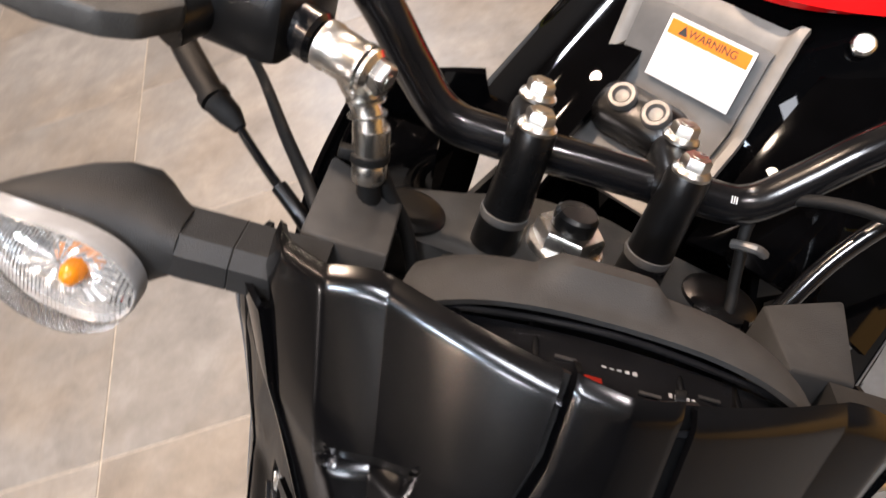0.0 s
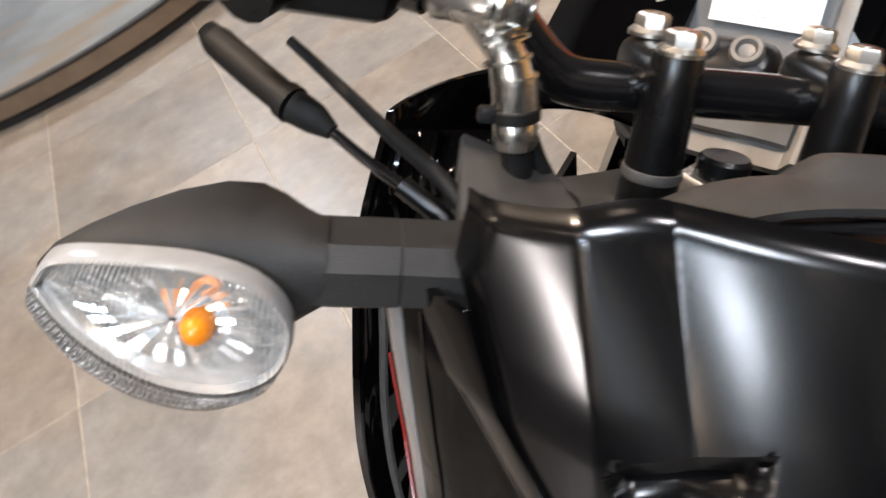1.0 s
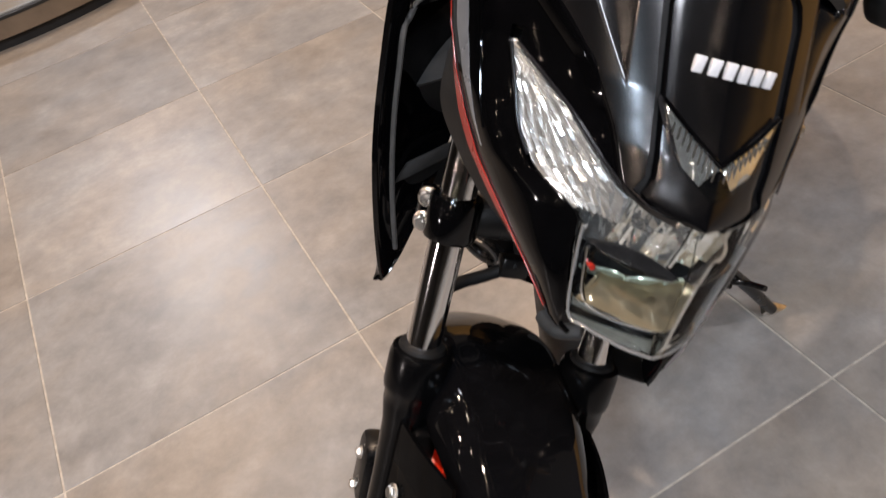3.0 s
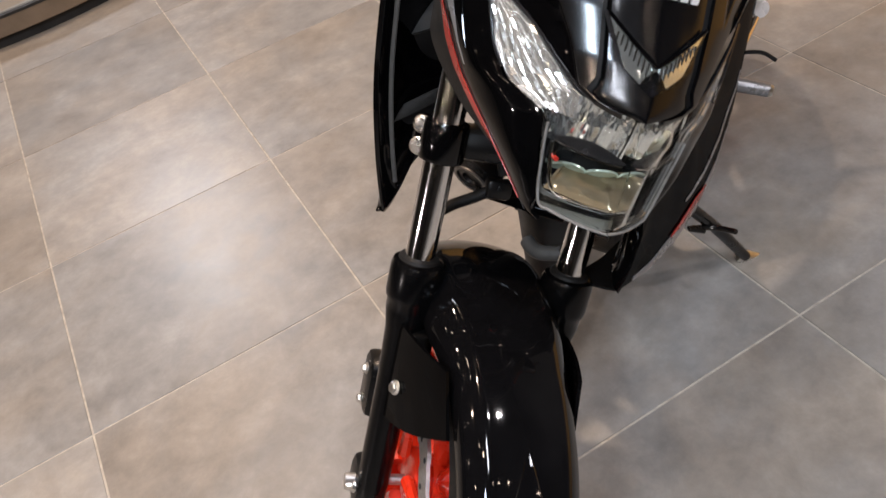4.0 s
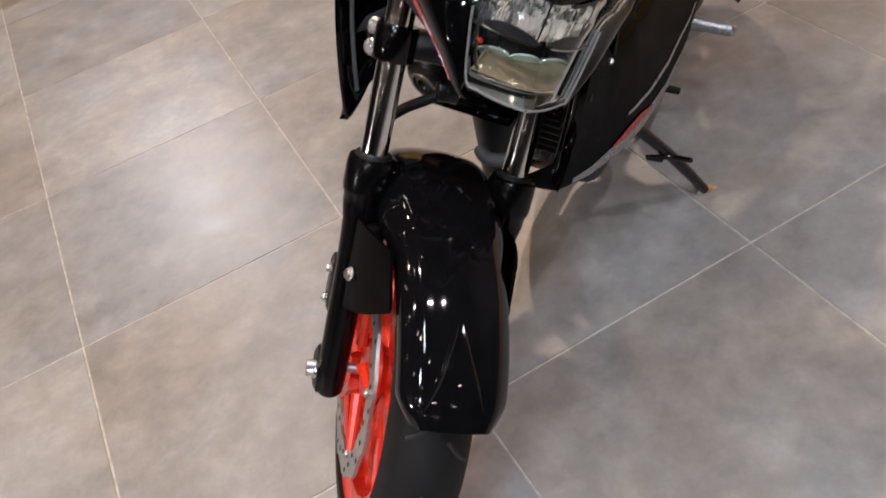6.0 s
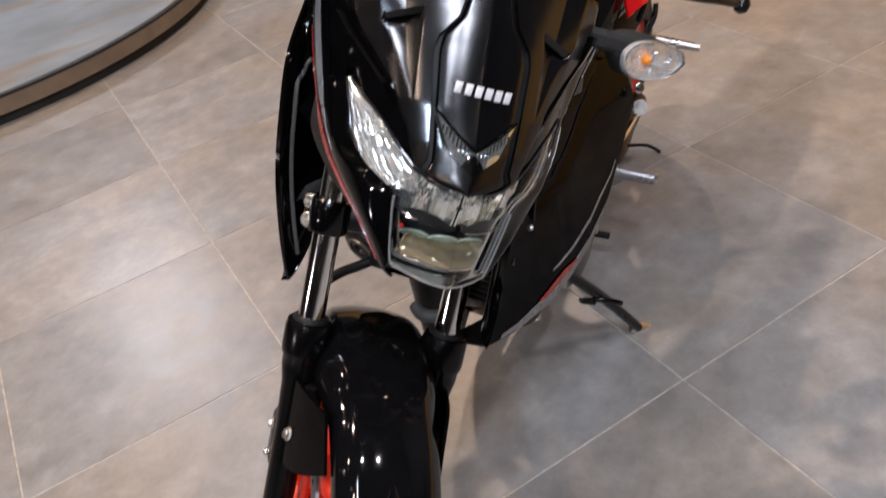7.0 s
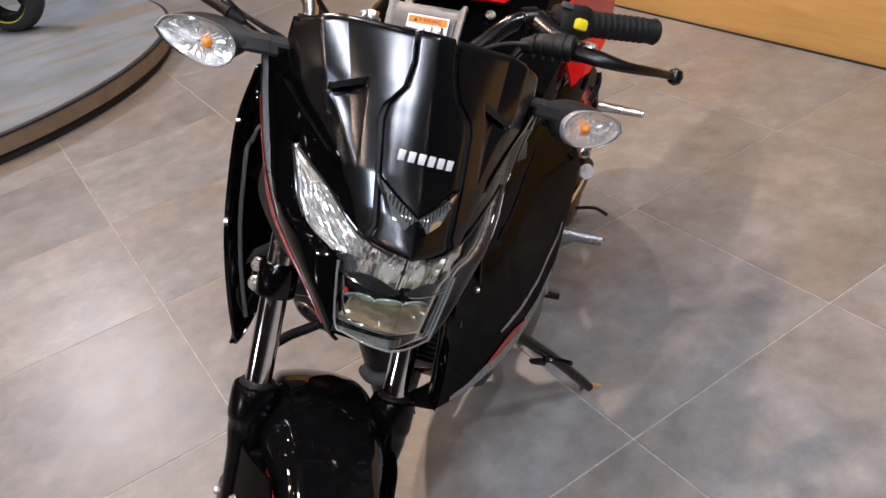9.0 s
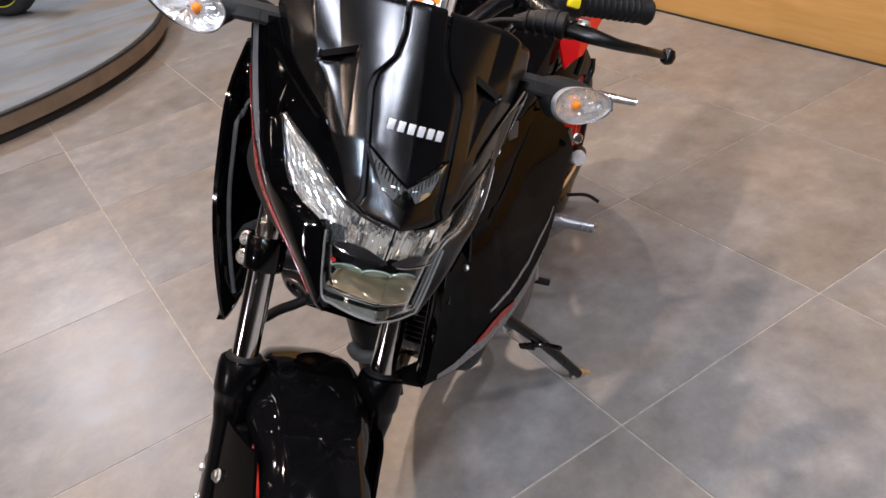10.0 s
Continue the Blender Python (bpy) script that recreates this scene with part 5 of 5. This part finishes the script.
# scooped tank shrouds
for sx in (-1, 1):
    EDGE = [(0.0, .395, .845), (.18, .330, .800), (.36, .285, .735), (.55, .248, .665), (.72, .226, .590), (.88, .214, .525), (1.0, .212, .494)]
    BACK = [(0.0, .47, .84), (.18, .47, .80), (.36, .445, .735), (.55, .392, .655), (.72, .322, .580), (.88, .252, .518), (1.0, .215, .492)]

    EDGE, BACK = ([tuple(p) for p in smooth_path(table, 4)] for table in (EDGE, BACK))

    def blade_fn(x0, front_shift=0.0):
        def fn(s, t, sx=sx):
            ya, za = lerp_table(t, [(a, b) for a, b, c in EDGE]), lerp_table(t, [(a, c) for a, b, c in EDGE])
            yb, zb = lerp_table(t, [(a, b) for a, b, c in BACK]), lerp_table(t, [(a, c) for a, b, c in BACK])
            out = x0 + (.030 * math.sin(math.pi * min(1, t * .8 + .08)) + .010 * t if sx > 0 else .0505 - .0285 * t) + .012 * s * (1 - s) * 4 - .060 * s * (1 - t) ** .7
            return (sx * out - .015 * (1 + sx), ya + front_shift + (yb - ya - front_shift) * s, za + (zb - za) * s)
        return fn
    LEFT_LOW = [(.212, .494, .140), (.28, .466, .158), (.36, .440, .170), (.45, .418, .177), (.55, .402, .178), (.70, .40, .170), (.95, .43, .140)]
    LEFT_TOP = [(.395, .845, .118), (.46, .815, .092), (.55, .765, .055), (.70, .70, .040), (.95, .60, .040)]

    def flank_fn(proud=0.0, s0=0.0, s1=1.0, t0=0.0, t1=1.0, taper=0.0):
        def fn(s, t):
            t = t0 + (t1 - t0) * (t * (1 - taper * (2 * s - 1) ** 2))
            s = s0 + (s1 - s0) * s
            yb, yt = .212 + .738 * s, .395 + .555 * s
            low = Vector((lerp_table(yb, [(a, c) for a, b, c in LEFT_LOW]), yb, lerp_table(yb, [(a, b) for a, b, c in LEFT_LOW])))
            high = Vector((lerp_table(yt, [(a, c) for a, b, c in LEFT_TOP]), yt, lerp_table(yt, [(a, b) for a, b, c in LEFT_TOP])))
            p = low.lerp(high, t)
            if s < .5:
                edge = Vector(blade_fn(.151)(0, 1 - t))
                p += (edge - Vector((.142, .212, .494)).lerp(Vector((.128, .395, .845)), t)) * (1 - 2 * s) ** 2
            bulge = .026 * math.sin(math.pi * t ** .75) * math.sin(math.pi * min(.5, 1.25 * s)) - .010 * math.sin(math.pi * min(1, 4 * s)) * math.sin(math.pi * t)
            crease = .007 * math.exp(-((t - .40 - .35 * s) / .035) ** 2) * sstep(.02, .15, s) + .006 * sstep(.62, .66, t - .1 * s) * sstep(.1, .3, s)
            return (p.x + bulge - crease + proud, p.y, p.z)
        return fn
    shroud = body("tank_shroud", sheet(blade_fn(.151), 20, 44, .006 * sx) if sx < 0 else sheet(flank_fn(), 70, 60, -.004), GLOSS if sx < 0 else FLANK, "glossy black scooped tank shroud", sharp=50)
    if sx > 0:
        body("silver_flash", sheet(flank_fn(.0016, .04, .62, .012, .085, .6), 40, 4, -.001), SILVERLINE, "", shroud)
        body("red_flash", sheet(flank_fn(.0026, .17, .36, .075, .115, .8), 24, 4, -.001), REDLINE, "", shroud)
        body("silver_line", sheet(flank_fn(.0016, .22, .72, .165, .185, .5), 40, 3, -.001), SILVERLINE, "", shroud)
        body("shroud_underside", sheet(lambda s, t: (lambda p: (p[0] - .060 * t, p[1] + .01 * t, p[2] - .030 * t * (1 - t * .4)))(flank_fn(0, 0, .6)(s, 0)), 30, 8, .003), PLASTIC, "matte black underside", shroud)
    inner_fn = blade_fn(.132, .016) if sx > 0 else blade_fn(.1385, .020)
    rim = [inner_fn(0.0, t) for t in ((.04, .15, .3, .45, .6, .74, .86) if sx > 0 else (.29, .38, .5, .62, .74, .86))]
    if sx < 0:
        rim = [(-.118, .385, .786), (-.150, .362, .788), (-.166, .352, .786), (-.177, .345, .778), (-.183, .336, .763)] + rim
    body("shroud_inner_rim", tube(rim, .0034, 8, 4), GREYPLASTIC, "", shroud)
    body("shroud_lip", sheet(lambda s, t, f=blade_fn(.151), g=inner_fn: tuple(Vector(f(0, t)).lerp(Vector(g(0, min(t, .9))), s) + Vector((0, -.006, 0)) * math.sin(math.pi * s)), 8, 44, .003), GLOSS, "glossy black scoop lip", shroud)
    body("shroud_inner_wall", sheet(lambda s, t, sx=sx: (sx * (.098 + .020 * t) - .010 * (1 + sx), .360 + .085 * s + .02 * t, .795 - .23 * t), 8, 16, .004), PLASTIC, "matte black inner wall", shroud)

    def quad_fn(a, b, c, d, lift=0.0):
        def fn(s, t, sx=sx):
            p = Vector(a).lerp(Vector(b), s).lerp(Vector(c).lerp(Vector(d), s), t)
            return (-sx * p.x - .015 * (1 + sx), p.y - lift * math.sin(math.pi * s) * math.sin(math.pi * t), p.z + lift * math.sin(math.pi * s) * math.sin(math.pi * t))
        return fn
    body("shroud_brow", sheet(quad_fn((-.118, .378, .792), (-.184, .336, .772), (-.118, .400, .850), (-.190, .385, .842), .008), 14, 12, .003), GLOSS, "", shroud)
    for low, high in (((-.150, .372, .788), (-.158, .392, .846)), ((-.170, .350, .784), (-.178, .386, .843))):
        body("brow_ridge", tube([(-sx * x - .015 * (1 + sx), y - .006, z + .004) for x, y, z in (low, ((low[0] + high[0]) / 2 - .003, (low[1] + high[1]) / 2 - .007, (low[2] + high[2]) / 2 + .006), high)], .0035, 8, 4), GLOSS, "", shroud)
    body("shroud_ramp", sheet(quad_fn((-.189, .325, .680), (-.142, .345, .698), (-.188, .398, .700), (-.115, .425, .745), .004), 12, 10, .004), DASHGREY, "dark grey air guide", shroud)
    body("shroud_ramp", sheet(quad_fn((-.180, .270, .598), (-.140, .342, .602), (-.173, .290, .613), (-.135, .346, .620), .002), 12, 6, .004), DASHGREY, "dark grey air guide", shroud)
    body("shroud_panel", sheet(quad_fn((-.189, .326, .679), (-.142, .346, .697), (-.187, .332, .625), (-.150, .362, .638), .003), 10, 8, .003), PLASTIC, "", shroud)
    body("shroud_panel", sheet(quad_fn((-.180, .271, .597), (-.140, .343, .601), (-.181, .262, .498), (-.146, .335, .552), .003), 10, 10, .003), PLASTIC, "", shroud)
    body("shroud_screw", lathe([(.0045, 0), (.0045, .002), (.002, .003)], (sx * .183 - .015 * (1 + sx), .326, .618), (0, -.8, .6), 12), ZINC, "", shroud)
    for k in range(7):
        body("shroud_grille_rib", box((sx * .118, .352, .735 + .0055 * k), (.030, .004, .0022), .0005), PLASTIC, "", shroud)

# frame, engine, belly
body("frame_downtube", tube([(0, .37, .78), (0, .33, .64), (0, .345, .52), (0, .42, .36), (0, .55, .22)], .022, 14, 6), DARKMETAL, "black frame down tube")
for sx in (-1, 1):
    body("frame_spar", tube([(sx * .02, .40, .78), (sx * .045, .52, .67), (sx * .055, .75, .54), (sx * .065, .92, .42), (sx * .07, .95, .30)], .020, 12, 6), DARKMETAL, "black frame tube")
engine = body("engine", box((0, .70, .285), (.22, .38, .21), .045, seg=3), DARKMETAL, "black engine with silver side covers")
for k in range(9):
    body("cylinder_fin", box((0, .485 - .006 * k, .375 + .019 * k), (.150, .150, .005), .002, Euler((radians(18), 0, 0))), DARKMETAL, "", engine)
body("cylinder", box((0, .465, .45), (.115, .115, .20), .012, Euler((radians(18), 0, 0))), CASTGREY, "", engine)
body("cylinder_head", box((0, .425, .575), (.135, .135, .075), .018, Euler((radians(18), 0, 0))), DARKMETAL, "", engine)
body("clutch_cover", lathe([(.095, 0), (.095, .018), (.080, .030), (.0, .032)], (-.108, .72, .28), (-1, 0, 0), 36), CASTGREY, "", engine)
body("alternator_cover", lathe([(.085, 0), (.085, .022), (.070, .034), (.0, .036)], (.108, .70, .275), (1, 0, 0), 36), CASTGREY, "silver round engine cover", engine)
body("front_cover", sheet(lambda s, t: (.014 + (2 * s - 1) * (.044 - .008 * t), .268 + .045 * t + .03 * (2 * s - 1) ** 2, .540 - .235 * t), 16, 16, .010), PLASTIC, "black plastic cover behind the front wheel", engine, sharp=60)
body("engine_guard_bar", tube([(.004, .272, .458), (.015, .262, .460), (.030, .258, .462), (.052, .264, .466)], .010, 12, 4), GREYPLASTIC, "dull grey guard bar", engine)
horn = body("horn", lathe([(.030, -.010), (.034, -.004), (.034, .008), (.028, .012), (.012, .013), (.010, .009), (.002, .009)], (-.062, .262, .565), (-.2, -1, -.25), 28), DARKMETAL, "round black horn")
body("horn_ring", lathe([(.019, .0125), (.023, .0125), (.023, .0150), (.019, .0150)], (-.062, .262, .565), (-.2, -1, -.25), 28, True), CASTGREY, "", horn)
body("horn_mount", tube([(-.062, .27, .565), (-.03, .30, .575), (0, .33, .60)], .006, 8, 3), DARKMETAL, "", horn)
body("front_cover_cap", box((0.0, .262, .545), (.118, .030, .018), .006), GLOSS, "", engine)
for z in (.50, .42, .35):
    body("cover_screw", lathe([(.005, 0), (.005, .003)], (.035, .283 + (.54 - z) * .18, z), (0, -1, 0), 12), ZINC, "", engine)
LOW = [(.235, .48), (.33, .432), (.40, .395), (.47, .37), (.56, .365), (.67, .382), (.83, .40), (.95, .43)]
XLOW = [(.235, .112), (.33, .128), (.95, .134)]
TOPZ = [(.23, .56), (.32, .66), (.44, .74), (.60, .76), (.80, .72), (.95, .62)]
for sx in (-1, 1):
    def side_pt(y, t, sx=sx, proud=0.0):
        lo, hi = lerp_table(y, LOW), lerp_table(y, TOPZ)
        x = (lerp_table(y, XLOW) * (1 - t) + .108 * t + .050 * math.sin(math.pi * t ** .8)) * (.72 + .28 * sstep(.22, .72, y)) - .006 * math.exp(-((t - .42 - .3 * (y - .5)) / .05) ** 2)
        return (sx * (x + proud), y, lo + (hi - lo) * t)
    if sx > 0:
        continue
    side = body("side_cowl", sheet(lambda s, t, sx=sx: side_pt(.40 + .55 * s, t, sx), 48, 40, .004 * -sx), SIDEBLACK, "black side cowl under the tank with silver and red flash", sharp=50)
    for name, mat, y0, y1, t0, t1, proud in (("silver_flash", SILVERLINE, .37, .60, .015, .11, .0016), ("red_flash", REDLINE, .46, .585, .07, .155, .0030), ("silver_line", SILVERLINE, .46, .74, .215, .235, .0016)):
        body(name, sheet(lambda s, t, sx=sx, y0=y0, y1=y1, t0=t0, t1=t1, proud=proud: side_pt(y0 + (y1 - y0) * s + .03 * t, t0 + (t1 - t0) * t * math.sin(math.pi * (.08 + .84 * s)) ** .5, sx, proud), 24, 4, .001 * -sx), mat, "", side)
body("exhaust_header", tube([(.01, .36, .55), (.012, .325, .50), (.010, .32, .40), (-.01, .38, .22), (-.07, .60, .13), (-.11, .85, .16)], .019, 14, 7), DARKMETAL, "dark exhaust header pipe")
body("exhaust_silencer", tube([(-.11, .85, .16), (-.14, 1.02, .24), (-.16, 1.20, .33), (-.165, 1.38, .41)], [.022, .045, .052, .046], 18, 6), DARKMETAL, "short black silencer")

# controls on the left side
peg = body("rider_footpeg", tube([(.10, .955, .268), (.135, .966, .266), (.150, .968, .266), (.205, .977, .263)], [.016, .016, .0140, .0130], 14, 5), SILVERLINE, "pale grey metal footpeg")
body("peg_bracket", tube([(.09, .90, .30), (.11, .955, .275)], [.016, .014], 10, 2), CASTGREY, "", peg)
body("peg_tip", lathe([(.010, 0), (.012, .004), (.009, .010)], (.203, .977, .263), (1, .08, 0), 16), ZINC, "", peg)
shift = body("gear_lever", tube([(.120, .800, .318), (.128, .812, .262), (.132, .818, .212)], .0055, 10, 4), ZINC, "bright gear lever with rubber tip")
body("gear_pad", tube([(.130, .818, .210), (.158, .828, .204)], [.0075, .007], 12, 2), RUBBER, "", shift)
body("heel_rod", tube([(.13, 1.02, .30), (.17, 1.03, .305), (.20, 1.03, .295)], .004, 8, 4), DARKMETAL)
for sx in (-1, 1):
    body("passenger_peg", tube([(sx * .10, 1.28, .42), (sx * .14, 1.29, .415), (sx * .205, 1.30, .41)], [.012, .011, .009], 12, 4), ZINC, "folded-down metal passenger peg")
stand = body("side_stand", tube([(.105, .585, .335), (.135, .615, .275), (.200, .685, .165), (.262, .748, .052)], [.013, .011, .0105, .010], 14, 6), DARKMETAL, "black side stand with bright foot")
body("stand_foot", tube([(.250, .740, .058), (.266, .752, .046), (.285, .765, .040)], [.012, .014, .010], 14, 4, .55), ZINC, "worn bright foot", stand)
body("stand_tab", tube([(.185, .650, .185), (.160, .635, .195), (.200, .665, .185), (.235, .650, .205)], .005, 8, 4), DARKMETAL, "", stand)
body("stand_spring", tube([(.100, .600, .310), (.130, .622, .238)], .007, 12, 2), ZINC, "bright stand spring", stand)
body("data_tag", box((.150, .50, .735), (.003, .017, .026), .001, Euler((0, 0, radians(-25)))), PANELGREY, "small grey data tag")

hooks = body("luggage_hook", tube([(.12, .99, .60), (.125, 1.00, .63), (.123, 1.015, .652)], [.007, .006, .005], 10, 4), DARKMETAL, "black luggage hooks under the seat")
body("hook_prong", tube([(.12, 1.08, .53), (.128, 1.10, .56), (.126, 1.11, .585)], [.007, .006, .005], 10, 4), DARKMETAL, "", hooks)
bracket = body("peg_hanger", (lambda bm: add_lathe(bm, [(.006, -.006), (.015, -.005), (.017, 0), (.015, .005), (.006, .006)], (.150, .985, .420), (.6, -.7, .3), 18))(bmesh.new()), LOGOWHITE, "bright alloy passenger peg hanger")
body("hanger_rod", tube([(.150, .955, .418), (.150, .90, .420), (.150, .81, .432)], .0055, 10, 5), CHROME, "", bracket)
body("hanger_bolt", hex_bolt((.150, .946, .487), (.5, -.7, .4), .008, .008), ZINC, "", bracket)

# seat, tail, rear wheel
seat = shell([oval(.90, .07, .70, .80), oval(.98, .12, .69, .775), oval(1.10, .13, .69, .765), oval(1.22, .12, .71, .80), oval(1.38, .10, .75, .85), oval(1.50, .07, .79, .865)], RUBBER, "seat", "black padded seat")
tail = shell([oval(.92, .10, .60, .70), oval(1.10, .12, .60, .69), oval(1.30, .10, .66, .75), oval(1.50, .07, .74, .80), oval(1.62, .03, .78, .81)], GLOSS, "tail_fairing", "glossy black tail fairing")
body("swingarm", tube([(.0, .90, .28), (.10, .98, .28), (.095, 1.15, .265), (.09, 1.27, .262)], [.03, .026, .022, .022], 12, 5), DARKMETAL, "black swingarm")
body("swingarm", tube([(.0, .90, .28), (-.10, .98, .28), (-.095, 1.15, .265), (-.09, 1.27, .262)], [.03, .026, .022, .022], 12, 5), DARKMETAL, "black swingarm")
MR = MB @ Matrix.Translation((0, 1.27, .268))
part("rear_tyre", tyre_mesh(.268, .065, .182), RUBBER, bike, "black rear tyre", MR)
part("rear_rim", lathe([(.150, -.046), (.176, -.053), (.186, -.053), (.183, -.048), (.160, 0), (.183, .048), (.186, .053), (.176, .053), (.150, .046), (.152, 0)], (0, 0, 0), (1, 0, 0), 64, True), REDRIM, bike, "orange-red cast wheel rim", MR)
part("rear_hub", lathe([(.02, -.07), (.05, -.06), (.05, .06), (.02, .07)], (0, 0, 0), (1, 0, 0), 28), DARKMETAL, bike, "", MR)
for k in range(6):
    a = 2 * math.pi * k / 6
    part("rear_spoke", tube([(0, .04 * math.cos(a), .04 * math.sin(a)), (0, .165 * math.cos(a), .165 * math.sin(a))], [.018, .014], 10, 2), REDRIM, bike, "", MR)

# ---- floor tiles, each a piece of its own ----
TX0, TY0 = -3.0, -4.2
floor = tagged(part("floor", box(((X0 + X1) / 2, (Y0 + Y1) / 2, -.051), (X1 - X0 + .24, Y1 - Y0 + .24, .0985), 0), GROUT), "grey-brown stone-look porcelain tile floor with pale joints", "floor", kind="structure")
bm = bmesh.new()
add_box(bm, (0, 0, -.003), (T - .0042, T - .0042, .006), .0007, seg=1)
for f in bm.faces:
    f.smooth = False
tile_me = bpy.data.meshes.new("tile")
bm.to_mesh(tile_me)
bm.free()
tile_me.materials.append(TILE)
rng = random.Random(4)
far_bm = bmesh.new()
for i in range(math.floor(X0 / T), math.ceil(X1 / T)):
    for j in range(math.floor(Y0 / T), math.ceil(Y1 / T)):
        cx, cy = (i + .5) * T, (j + .5) * T
        if cx + T / 2 > X1 + .2 or cx - T / 2 < X0 - .2:
            continue
        if cx < TX0 or cy < TY0 or cy > 4.8:
            add_box(far_bm, (cx, cy, -.003), (T - .0042, T - .0042, .006), 0)
            continue
        ob = new("tile", tile_me)
        ob.parent = floor
        ob.matrix_basis = pose(cx, cy, 0, 0, 0, 90 * rng.randrange(4))
far = part("far_tile", far_bm, TILE, floor)
tagged(far, "more of the same grey-brown tiles", kind="stuff")
